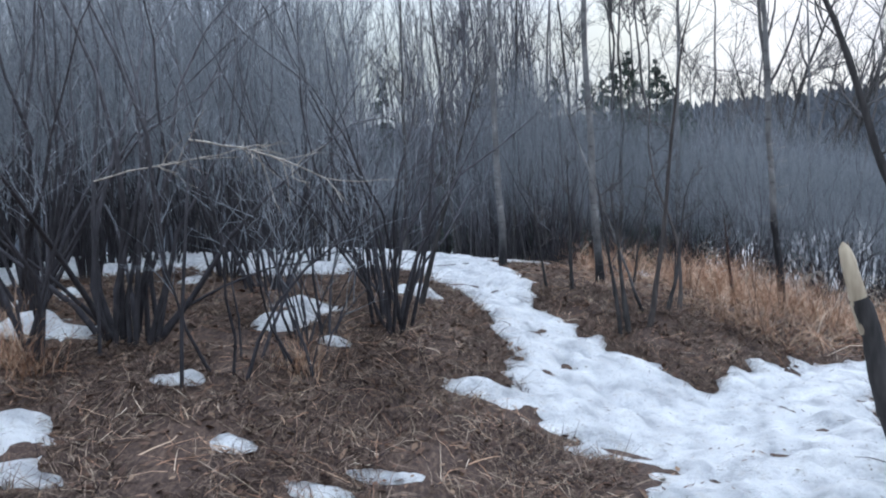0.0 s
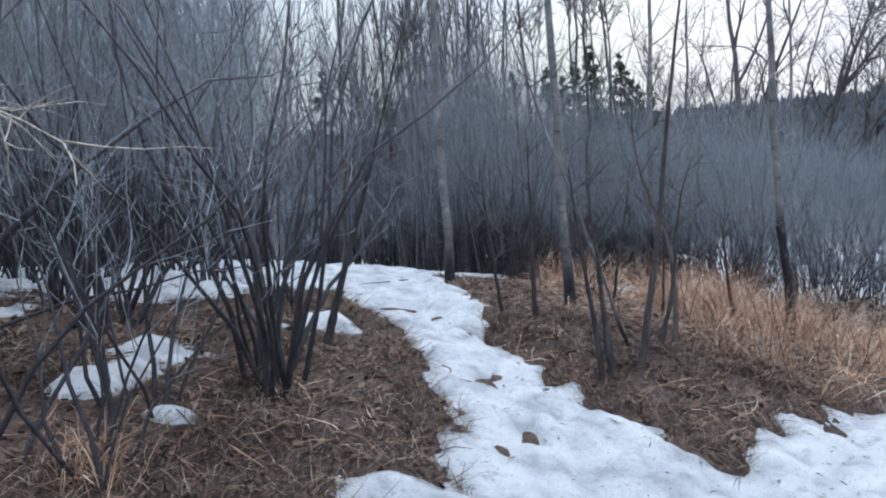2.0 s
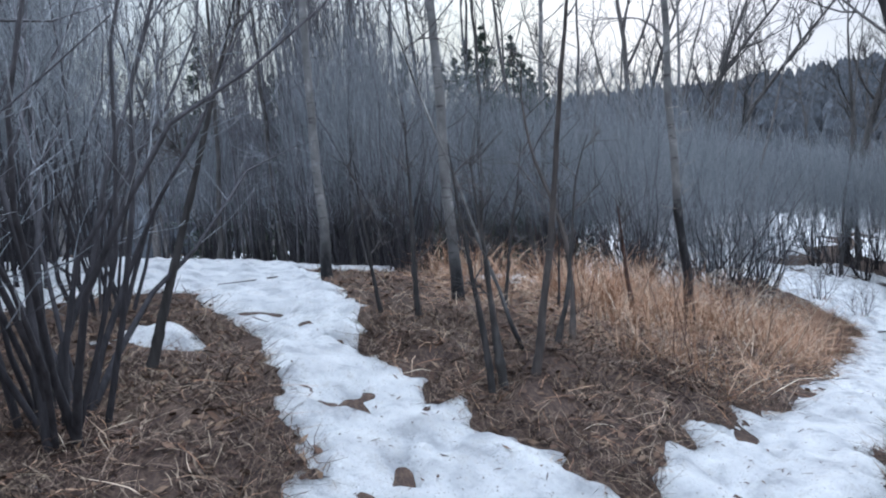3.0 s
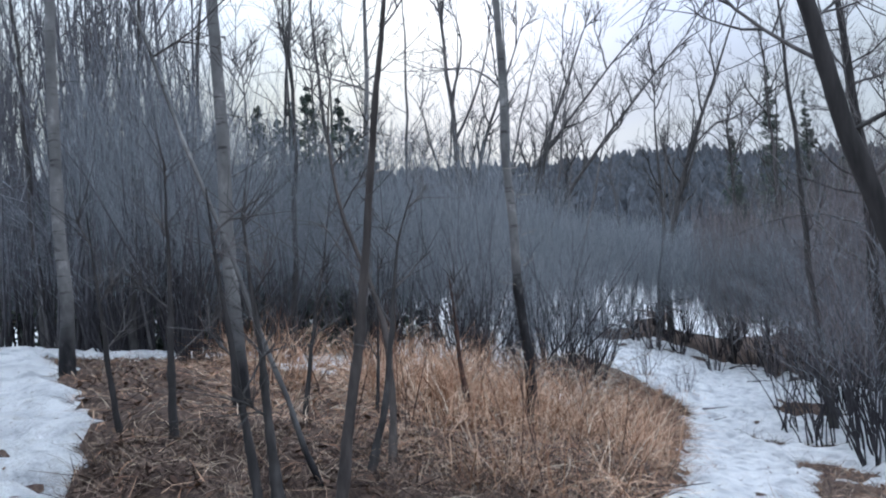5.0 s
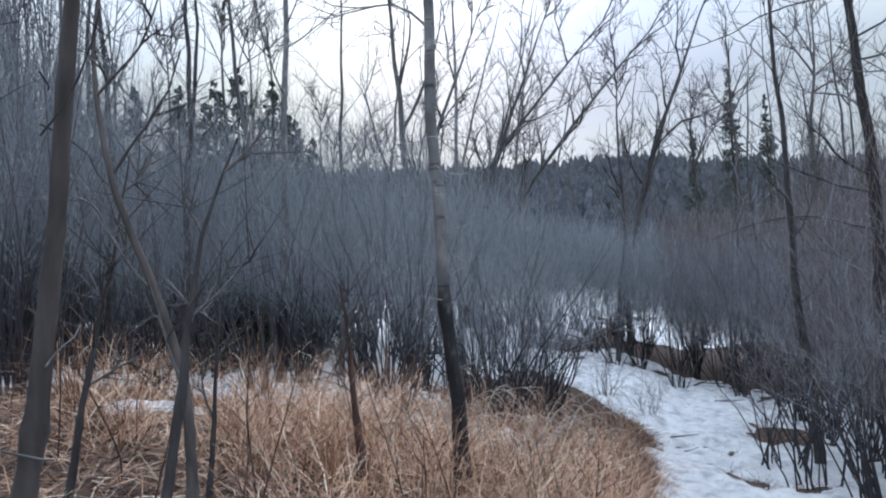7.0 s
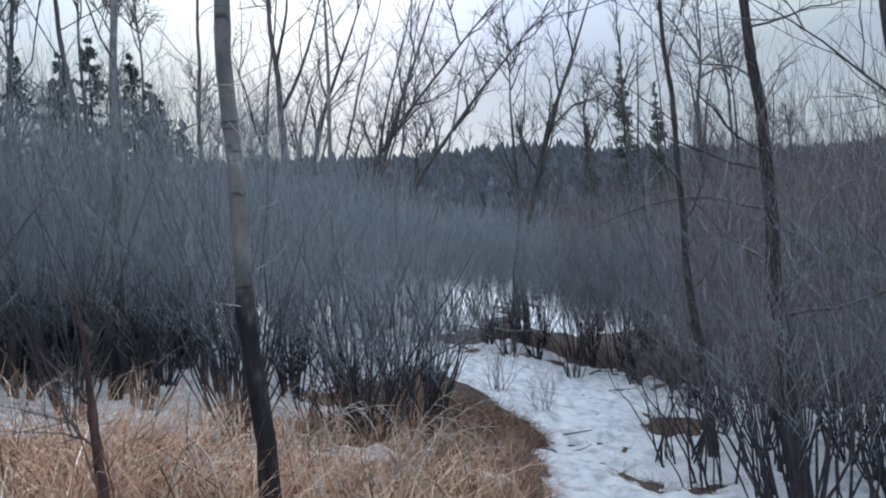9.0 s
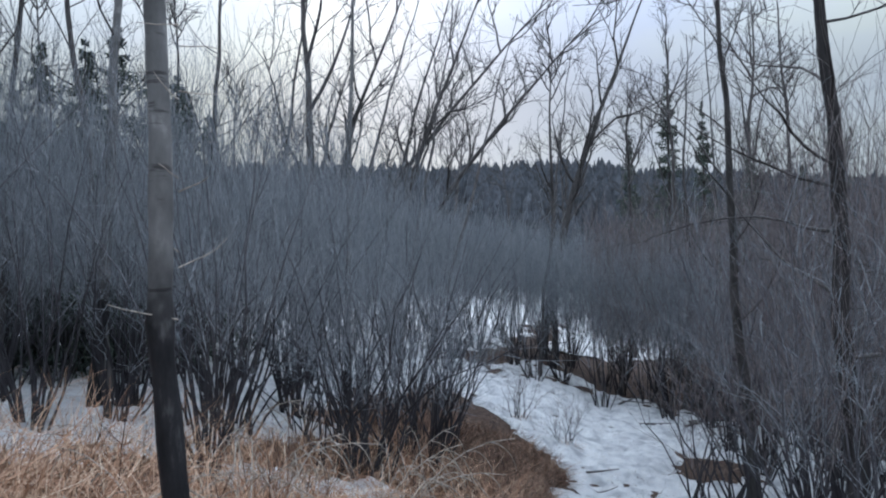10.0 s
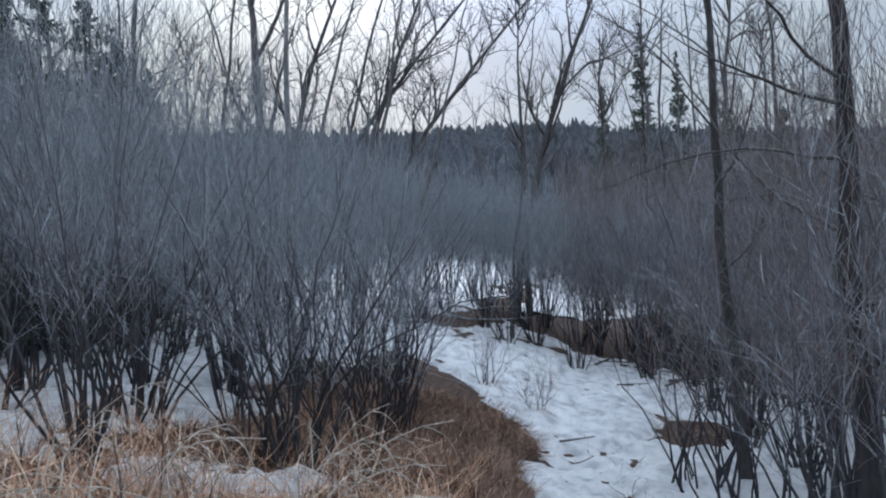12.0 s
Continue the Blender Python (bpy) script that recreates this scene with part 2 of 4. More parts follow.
def ground_height(x, y):
    x, y = np.asarray(x, float), np.asarray(y, float)
    a, b = along(x, y), across(x, y)
    z = -0.2 - 1.3 * smooth(-1, 12.5, a)
    z = z + np.where(b > 0, 1.3 * np.tanh(0.33 * np.maximum(b, 0) / 1.3), 0.03 * np.maximum(b, -8))
    z = z - 0.16 * np.exp(-(np.minimum(reach(x, y, LEFT_TRAIL) - 0.6, 0) / 0.7) ** 2) * smooth(14, 10, y)
    z = z + 0.2 * np.exp(-((x - 4.1) ** 2 + (y - 10.2) ** 2) / 4.8)
    z = z + 0.11 * smooth(0.05, 0.40, b) * smooth(0.0, 1.5, a) * smooth(11, 8, a)
    z = z + 0.035 * rough(x, y, 0.9, 3) + 0.035 * rough(x, y, 0.28, 8, 2)
    far = np.hypot(x - 4, y - 8)
    hill = 23.5 * (1 - 0.28 * smooth(0.75, 1.25, np.arctan2(x - 4, y - 8))) * smooth(60, 175, far) + 1.5 * rough(x, y, 60, 5)
    return z + hill * smooth(45, 80, far)


def snow_depth(x, y):
    """Above 0 where snow lies, in metres from its edge."""
    x, y = np.asarray(x, float), np.asarray(y, float)
    edge = 0.20 * rough(x, y, 0.6, 21) + 0.15 * rough(x, y, 0.19, 31, 2)
    f = np.maximum(reach(x, y, LEFT_TRAIL), reach(x, y, RIGHT_TRAIL))
    for cx, cy, rx, ry in PATCHES:
        g = (1 - np.hypot((x - cx) / rx, (y - cy) / ry) + 0.55 * rough(x, y, 0.22, 25, 2)) * min(rx, ry)
        f = np.maximum(f, g - edge * (1 - min(1.0, 2.6 * min(rx, ry))))
    a, b = along(x, y), across(x, y)
    wild = rough(x, y, 1.9, 41)
    back = np.minimum((b - 4.6 - 1.2 * smooth(0.5, 3.0, a)) * 0.5, 1.2) + 0.9 * wild - 0.3
    back = np.minimum(back, 0.8)
    mid = np.minimum(np.minimum((b - 3.5) * 0.5, (a - 6.2) * 0.4), 0.9) + 0.7 * wild
    low = np.minimum(np.minimum((-b - 0.7 + 3.0 * smooth(11, 16, a)) * 0.6, (a - 5.5) * 0.4), 0.35) + 0.95 * rough(x, y, 1.2, 51) - 0.12
    f = np.maximum(np.maximum(f, back), np.maximum(mid, low))
    return f + edge


# ---- mesh building ----


def mesh_of(name, verts, quads, material, smooth_faces=True, seconds=None, second_faces=None):
    verts, quads = np.asarray(verts, np.float32).reshape(-1, 3), np.asarray(quads, np.int32)
    k = quads.shape[1]
    me = bpy.data.meshes.new(name)
    me.vertices.add(len(verts))
    me.vertices.foreach_set("co", verts.ravel())
    me.loops.add(quads.size)
    me.loops.foreach_set("vertex_index", quads.ravel())
    me.polygons.add(len(quads))
    me.polygons.foreach_set("loop_start", np.arange(0, quads.size, k, dtype=np.int32))
    me.polygons.foreach_set("use_smooth", np.full(len(quads), smooth_faces))
    me.materials.append(material)
    if seconds is not None:
        me.materials.append(seconds)
        me.polygons.foreach_set("material_index", np.asarray(second_faces, np.int32))
    me.update(calc_edges=True)
    return me


def tubes(P, R, sides=3, bumpy=0.0, rng=None):
    """Verts and quads of many tapered tubes: P is (n, k, 3), R is (n, k)."""
    P, R = np.asarray(P, float), np.asarray(R, float)
    n, k, _ = P.shape
    d = np.gradient(P, axis=1)
    d /= np.linalg.norm(d, axis=2, keepdims=True) + 1e-9
    whole = P[:, -1] - P[:, 0]
    ref = np.where(np.abs(whole[:, 2:3]) > 0.6 * np.linalg.norm(whole, axis=1, keepdims=True), np.array([[1.0, 0.13, 0.0]]), np.array([[0.0, 0.1, 1.0]]))
    u = np.cross(d, ref[:, None, :])
    u /= np.linalg.norm(u, axis=2, keepdims=True) + 1e-9
    v = np.cross(d, u)
    ang = np.arange(sides) * 2 * np.pi / sides
    rr = R[:, :, None] * np.ones(sides)
    if bumpy and rng is not None:
        rr = rr * (1 + bumpy * rng.uniform(-1, 1, rr.shape))
    V = P[:, :, None, :] + rr[..., None] * (np.cos(ang)[:, None] * u[:, :, None, :] + np.sin(ang)[:, None] * v[:, :, None, :])
    i = np.arange(n)[:, None, None] * k * sides + np.arange(k - 1)[None, :, None] * sides
    s = np.arange(sides)[None, None, :]
    t = (s + 1) % sides
    Q = np.stack([i + s, i + t, i + sides + t, i + sides + s], -1).reshape(-1, 4)
    return V.reshape(-1, 3), Q


def merge(parts):
    vs, qs, off = [], [], 0
    for v, q in parts:
        vs.append(v)
        qs.append(q + off)
        off += len(v)
    return np.concatenate(vs), np.concatenate(qs)


def curve(start, way, length, k, rng, wobble=0.08, lift=0.0):
    """Points of many wandering shoots: start and way are (n, 3), length (n,)."""
    start, way = np.asarray(start, float), np.asarray(way, float)
    n = len(start)
    way = way / (np.linalg.norm(way, axis=1, keepdims=True) + 1e-9)
    pts, cur, p = [start], way.copy(), start.copy()
    for _ in range(k - 1):
        cur = cur + rng.normal(0, wobble, (n, 3))
        cur[:, 2] += lift
        cur /= np.linalg.norm(cur, axis=1, keepdims=True) + 1e-9
        p = p + cur * (np.asarray(length) / (k - 1))[:, None]
        pts.append(p)
    return np.stack(pts, 1)


def sprout(P, per, rng, low=0.2, spread=0.8, up=0.3):
    """Starts, directions and owners of side shoots along curves P."""
    n, k, _ = P.shape
    t = rng.uniform(low, 0.98, (n, per)) * (k - 1)
    i = np.minimum(t.astype(int), k - 2)
    f = (t - i)[..., None]
    own = np.repeat(np.arange(n), per)
    a, b = P[own, i.ravel()], P[own, i.ravel() + 1]
    f = f.reshape(-1, 1)
    d = b - a
    d /= np.linalg.norm(d, axis=1, keepdims=True) + 1e-9
    side = rng.normal(0, 1, (n * per, 3))
    side -= d * np.sum(side * d, axis=1, keepdims=True)
    side /= np.linalg.norm(side, axis=1, keepdims=True) + 1e-9
    way = d * (1 - spread * 0.4) + side * spread
    way[:, 2] += up
    return a + (b - a) * f, way, (t / (k - 1)).ravel(), own


def taper(n, k, r0, r1):
    return np.asarray(r0).reshape(-1, 1) * (1 - np.linspace(0, 1, k)[None]) + np.asarray(r1).reshape(-1, 1) * np.linspace(0, 1, k)[None] * np.ones((n, 1))


def child(name, me, parent, label=""):
    ob = new(name, me)
    ob.parent = parent
    return tagged(ob, label) if label else ob


def thing(name, x, y, label, category, group="", turn=0.0, size=1.0, sink=0.03):
    ob = new(name)
    ob.empty_display_size = 0.1
    ob.matrix_basis = pose(x, y, float(ground_height(x, y)) - sink, 0, 0, turn) @ Matrix.Scale(size, 4)
    return tagged(ob, label, category, group)


# ---- ground and snow ----


def spaced(lo, hi, step, end, grow):
    out = list(np.arange(lo, hi + step / 2, step))
    s, a, b = step, lo, hi
    while b < end:
        s *= grow
        a, b = a - s, b + s
        out.insert(0, a)
        out.append(b)
    return np.array(out)


def sheet(xs, ys, height, keep=None):
    X, Y = np.meshgrid(xs, ys)
    V = np.stack([X, Y, height(X, Y)], -1).reshape(-1, 3)
    w = len(xs)
    i = (np.arange(len(ys) - 1)[:, None] * w + np.arange(w - 1)[None]).ravel()
    Q = np.stack([i, i + 1, i + w + 1, i + w], -1)
    if keep is not None:
        ok = keep(X, Y).ravel()
        Q = Q[ok[Q].any(1)]
        used = np.unique(Q)
        back = np.full(len(V), -1)
        back[used] = np.arange(len(used))
        V, Q = V[used], back[Q]
    return V, Q


V, Q = sheet(spaced(-6, 15, 0.09, 900, 1.10), spaced(1, 19, 0.09, 900, 1.10), ground_height)
tagged(new("ground", mesh_of("ground", V, Q, SOIL)), "brown leaf litter and matted dead grass on sloping soil", "ground", kind="structure")


def snow_top(x, y):
    f = snow_depth(x, y)
    prints = 0.12 * np.minimum(rough(x, y, 0.24, 61, 2), 0.12) + 0.035 * rough(x, y, 0.5, 71) + 0.022 * rough(x, y, 0.11, 77, 1)
    return ground_height(x, y) + np.clip(f, -0.25, 0.22) * 0.36 + prints * smooth(0.0, 0.2, f) - 0.004


V, Q = sheet(np.arange(-9, 17, 0.05), np.arange(0.2, 24.04, 0.05), snow_top, lambda x, y: snow_depth(x, y) > -0.06)
tagged(new("snow", mesh_of("snow", V, Q, SNOW)), "melting trodden snow on the trails and in patches", "snow", kind="structure")
V, Q = sheet(np.arange(-60, 60, 0.4), np.arange(24.06, 75, 0.4), lambda x, y: snow_top(x, y) + 0.02, lambda x, y: snow_depth(x, y) > 0.0)
tagged(new("snow_field", mesh_of("snow_field", V, Q, SNOW)), "patchy snow lying under the far thicket", "snow", kind="structure")

# ---- dead grass ----


def blades(x, y, length, lean, width, rng, curl=0.5, k=4):
    """Ribbons standing at x, y: lean 0 is upright, 1 lies flat."""
    n = len(x)
    az = rng.uniform(0, 2 * np.pi, n)
    tilt = np.clip(lean, 0.02, 1.15) * np.pi / 2
    P = np.zeros((n, k, 3))
    P[:, 0] = np.stack([x, y, ground_height(x, y) - 0.01], -1)
    for i in range(1, k):
        tt = np.minimum(tilt + curl * rng.uniform(0.2, 1.0, n) * (i / (k - 1)), 2.2)
        az = az + rng.normal(0, 0.25, n)
        step = np.stack([np.cos(az) * np.sin(tt), np.sin(az) * np.sin(tt), np.cos(tt)], -1) * (length / (k - 1))[:, None]
        P[:, i] = P[:, i - 1] + step
    low = ground_height(P[..., 0], P[..., 1]) + 0.004
    P[..., 2] = np.maximum(P[..., 2], np.where(np.arange(k)[None] == 0, -9, low + rng.uniform(0, 0.03, (n, k))))
    side = np.stack([-np.sin(az), np.cos(az), rng.normal(0, 0.4, n)], -1)
    w = (width[:, None] * np.linspace(1, 0.25, k)[None])[..., None]
    V = np.stack([P - side[:, None] * w / 2, P + side[:, None] * w / 2], 2)
    base = (np.arange(n)[:, None] * k + np.arange(k - 1)[None]).reshape(-1) * 2
    return V.reshape(-1, 3), np.stack([base, base + 1, base + 3, base + 2], -1)


def scatter(n, x0, x1, y0, y1, rng, test):
    x, y = rng.uniform(x0, x1, n), rng.uniform(y0, y1, n)
    ok = test(x, y)
    return x[ok], y[ok]


def grass(name, label, n, box, test, length, lean, width, material, seed, curl=0.5, k=4):
    rng = np.random.default_rng(seed)
    x, y = scatter(n, *box, rng, test)
    m = len(x)
    V, Q = blades(x, y, rng.uniform(*length, m), rng.uniform(*lean, m), rng.uniform(*width, m), rng, curl, k)
    tagged(new(name, mesh_of(name, V, Q, material, False)), label, "dead grass", kind="stuff")


def bare(x, y):
    return snow_depth(x, y) < 0.03


def on_mound(x, y):
    a, b = along(x, y), across(x, y)
    return (b > 0.12) & (a > 1.6) & (a < 12.5) & (b < 5.0) & (snow_depth(x, y) < -0.03) & (reach(x, y, LEFT_TRAIL) < -0.45)


def tall_grass(x, y):
    a, b = along(x, y), across(x, y)
    return on_mound(x, y) & (rough(x, y, 0.55, 81, 2) + smooth(2.0, 5.0, a) * 0.5 > 0.34) & (a < 7.6)


def front_mound(x, y):
    return on_mound(x, y) & (along(x, y) + 0.8 * rough(x, y, 1.0, 83) < 7.2)


def back_mound(x, y):
    return on_mound(x, y) & ~front_mound(x, y)


def thick_mat(x, y):
    return bare(x, y) & (rough(x, y, 0.5, 91, 3) > -0.30 + 0.25 * smooth(0.5, -2.5, x))


grass("grass_mat", "matted brown dead grass and stems lying on soil", 165000, (-4.5, 5, 2.4, 9.5), thick_mat, (0.06, 0.26), (0.45, 1.02), (0.003, 0.008), MAT, 11, k=3)
grass("grass_mat", "matted brown dead grass beyond the trails", 62000, (-6, 14, 8.5, 17), thick_mat, (0.12, 0.36), (0.50, 1.05), (0.004, 0.009), MAT, 12, k=3)
grass("straw_litter", "pale bleached straws scattered over the mat", 11000, (-5, 9, 0.5, 14), bare, (0.15, 0.45), (0.75, 1.05), (0.004, 0.008), STRAW, 13)
grass("mound_grass", "bent tan grass covering the mound", 34000, (2.0, 13, 7.5, 18), front_mound, (0.18, 0.50), (0.50, 1.10), (0.004, 0.009), STRAW, 14, 0.8)
grass("mound_mat", "dark brown flattened grass and leaves at the mound end", 150000, (4.0, 13, 9.5, 17), back_mound, (0.10, 0.36), (0.20, 1.0), (0.005, 0.011), BROWN, 19, 0.8, 3)
grass("tall_grass", "tall dry tan grass stalks on the mound", 22000, (2.5, 11, 8.0, 16), tall_grass, (0.40, 0.95), (0.05, 0.50), (0.004, 0.009), STRAW, 15, 1.5)


def trailside(x, y):
    a, b = along(x, y), across(x, y)
    return bare(x, y) & ((b < 0.0) | (a > 12.5)) & (a > 4.0) & (a < 22)


grass("trailside_grass", "flattened brown grass between snow patches", 22000, (5, 21, 7, 23), trailside, (0.15, 0.45), (0.45, 1.05), (0.004, 0.009), MAT, 16, 0.7)


def fallen_leaves():
    rng = np.random.default_rng(17)
    x, y = scatter(28000, -5, 10, 0.5, 14, rng, bare)
    n = len(x)
    az, s = rng.uniform(0, 6.28, n), rng.uniform(0.016, 0.042, n)
    u = np.stack([np.cos(az), np.sin(az), rng.normal(0, 0.35, n)], -1) * s[:, None]
    w = np.stack([-np.sin(az), np.cos(az), rng.normal(0, 0.35, n)], -1) * s[:, None] * 0.55
    c = np.stack([x, y, ground_height(x, y) + rng.uniform(0.012, 0.035, n)], -1)
    V = np.stack([c - u, c + w, c + u, c - w], 1).reshape(-1, 3)
    Q = np.arange(4 * n).reshape(-1, 4)
    tagged(new("fallen_leaves", mesh_of("fallen_leaves", V, Q, LEAF, False)), "curled brown fallen leaves on the ground", "leaves", kind="stuff")


fallen_leaves()


def snow_litter():
    rng = np.random.default_rng(18)
    x, y = scatter(5200, -3, 14, 4, 18, rng, lambda u, v: (snow_depth(u, v) > 0.02) & (np.maximum(reach(u, v, LEFT_TRAIL), reach(u, v, RIGHT_TRAIL)) > -0.2))
    n = len(x)
    az, L = rng.uniform(0, 6.28, n), rng.uniform(0.008, 0.05, n)
    u = np.stack([np.cos(az), np.sin(az), rng.normal(0, 0.15, n)], -1) * L[:, None]
    w = np.stack([-np.sin(az), np.cos(az), np.zeros(n)], -1) * rng.uniform(0.003, 0.010, n)[:, None]
    c = np.stack([x, y, snow_top(x, y) + 0.008], -1)
    V = np.stack([c - u, c + w, c + u, c - w], 1).reshape(-1, 3)
    tagged(new("snow_litter", mesh_of("snow_litter", V, np.arange(4 * n).reshape(-1, 4), LEAF, False)), "dark needles, bark and leaf bits on trodden snow", "litter", kind="stuff")


snow_litter()

# ---- shrubs ----


def shrub_curves(rng, stems, tall, fan, foot=0.14, k=8, twist=0.11):
    az = rng.uniform(0, 2 * np.pi, stems)
    r = foot * np.sqrt(rng.uniform(0, 1, stems))
    start = np.stack([np.cos(az) * r, np.sin(az) * r, np.full(stems, -0.05)], -1)
    tilt = np.abs(rng.normal(0, fan, stems)) + 0.04
    away = az + rng.normal(0, 0.5, stems)
    way = np.stack([np.cos(away) * np.sin(tilt), np.sin(away) * np.sin(tilt), np.cos(tilt)], -1)
    return curve(start, way, tall * rng.uniform(0.6, 1.05, stems), k, rng, twist, 0.045)


def twig_mesh(name, P, rng, per, length, per2, thin=1.0, material=None, low=0.25):
    s, way, t, _ = sprout(P, per, rng, low, 0.75, 0.35)
    n = len(s)
    T = curve(s, way, rng.uniform(*length, n) * (1.15 - 0.6 * t), 4, rng, 0.14, 0.06)
    parts = [tubes(T, taper(n, 4, rng.uniform(0.0022, 0.0042, n) * thin, 0.0009 * thin), 3)]
    if per2:
        s2, way2, _, _ = sprout(T, per2, rng, 0.15, 0.8, 0.25)
        m = len(s2)
        U = curve(s2, way2, rng.uniform(0.12, 0.36, m), 2, rng, 0.12, 0.05)
        parts.append(tubes(U, taper(m, 2, 0.0019 * thin, 0.0009 * thin), 3))
    return mesh_of(name, *merge(parts), material or TWIG)


def shrub_kind(seed, stems, tall, fan, thick, per, per2):
    """One shrub of the thicket: its stems joined, its stems one by one, and its twigs."""
    rng = np.random.default_rng(seed)
    P = shrub_curves(rng, stems, tall, fan)
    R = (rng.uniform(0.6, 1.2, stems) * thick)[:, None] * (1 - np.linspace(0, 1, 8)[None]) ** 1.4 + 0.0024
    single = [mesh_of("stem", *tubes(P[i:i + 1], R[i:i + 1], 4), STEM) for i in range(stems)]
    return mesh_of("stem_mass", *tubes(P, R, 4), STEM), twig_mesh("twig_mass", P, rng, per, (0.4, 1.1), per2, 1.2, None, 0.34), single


def near_shrub(x, y, seed, stems, tall, fan, thick, label, foot=0.16, per=9, per2=2, twigs=None):
    rng = np.random.default_rng(seed)
    ob = thing("willow_shrub", x, y, label, "shrub", "bare shrubs")
    P = shrub_curves(rng, stems, tall, fan, foot, 9, 0.17)
    for i in range(stems):
        R = thick * rng.uniform(0.6, 1.25) * (1 - np.linspace(0, 1, 9)[None]) ** 1.5 + 0.0026
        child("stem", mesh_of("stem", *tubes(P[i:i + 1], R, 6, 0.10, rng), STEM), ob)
    tagged(child("twig_mass", twig_mesh("twig_mass", P, rng, per, (0.3, 0.9), per2, 1.0, twigs, 0.36), ob, "fine leafless grey twigs"), kind="stuff")
    return ob


NEAR_SHRUBS = [
    (-2.45, 6.35, 17, 4.6, 0.30, 0.026, "dense clump of dark leaning willow stems in snow"),
    (-2.95, 5.75, 9, 3.6, 0.25, 0.016, "thin shrub beside a straw tuft"),
    (-1.45, 5.9, 5, 2.9, 0.20, 0.013, "few thin crooked stems on leaf litter"),
    (-1.05, 6.1, 9, 2.0, 0.34, 0.009, "low bushy shrub of thin stems"),
    (-0.42, 7.32, 18, 4.4, 0.22, 0.020, "many-stemmed willow clump beside the snowy trail"),
    (-1.05, 6.75, 8, 2.8, 0.22, 0.012, "thin bare shrub between snow patches"),
    (-3.7, 6.9, 14, 5.0, 0.24, 0.022, "tall dark willow clump in snow"),
    (-1.9, 8.4, 14, 5.0, 0.20, 0.018, "tall bare shrub behind snow patches"),
    (-0.75, 9.4, 14, 4.6, 0.22, 0.016, "bare shrub close to the trail bend"),
    (7.1, 13.65, 34, 2.9, 0.24, 0.013, "fan-shaped alder clump with dark stems"),
    (8.1, 14.3, 34, 2.8, 0.24, 0.012, "fan-shaped alder clump beside the snowy trail"),
    (6.2, 14.8, 30, 3.0, 0.24, 0.013, "dark alder clump standing in snow"),
    (8.9, 15.2, 30, 2.6, 0.24, 0.011, "bare alder clump at the trail edge"),
    (11.97, 15.95, 9, 0.75, 0.40, 0.007, "small low shrub standing in trail snow"),
    (11.9, 17.05, 10, 1.05, 0.42, 0.008, "small spreading shrub in trail snow"),
    (10.75, 12.0, 12, 3.2, 0.32, 0.014, "bare leaning shrub over patchy snow"),
    (11.4, 12.9, 14, 2.8, 0.30, 0.013, "bare shrub with reddish twigs beside the trail"),
    (10.6, 11.0, 13, 3.6, 0.30, 0.016, "tall tangled shrub over patchy snow"),
    (11.9, 11.9, 13, 3.6, 0.28, 0.015, "tangled bare shrub beside a leaning tree"),
    (9.9, 10.0, 10, 3.4, 0.28, 0.014, "bare shrub with many fine twigs"),
]
for i, (x, y, stems, tall, fan, thick, label) in enumerate(NEAR_SHRUBS):
    big = tall > 2
    near_shrub(x, y, 100 + i, stems, tall, fan, thick, label, foot=0.20 if x < 4 else 0.34 if big else 0.08, per=(8 if x > 4 else 10) if big else 5, per2=2 if big else 1, twigs=RED_TWIG if x > 9 else None)

KINDS = [shrub_kind(200, 15, 4.6, 0.17, 0.015, 10, 2), shrub_kind(201, 17, 4.0, 0.22, 0.013, 10, 2), shrub_kind(202, 16, 3.3, 0.28, 0.012, 10, 2),
         shrub_kind(203, 14, 5.4, 0.15, 0.017, 10, 2), shrub_kind(204, 20, 3.0, 0.30, 0.011, 10, 2), shrub_kind(205, 15, 4.3, 0.20, 0.014, 10, 2)]


def left_thicket(x, y):
    return (x < -0.8) & (y > 8.3 + 0.25 * np.minimum(x + 0.6, 0)) & (reach(x, y, LEFT_TRAIL) < -0.5)


def back_thicket(x, y):
    a, b = along(x, y), across(x, y)
    return (x > 0.6) & (((a < 6.5) & (b > 5.0)) | ((a >= 6.5) & (b > 2.2)) | (a > 15.8)) & (reach(x, y, LEFT_TRAIL) < -0.5) & (reach(x, y, RIGHT_TRAIL) < -0.5)


def right_thicket(x, y):
    a, b = along(x, y), across(x, y)
    return (((b < -1.7) & (a > 7.2)) | ((b < 0.5) & (a > 13))) & (reach(x, y, RIGHT_TRAIL) < -0.6)


def far_thicket(x, y):
    return (back_thicket(x, y) | left_thicket(x, y)) & (across(x, y) > 5.5)


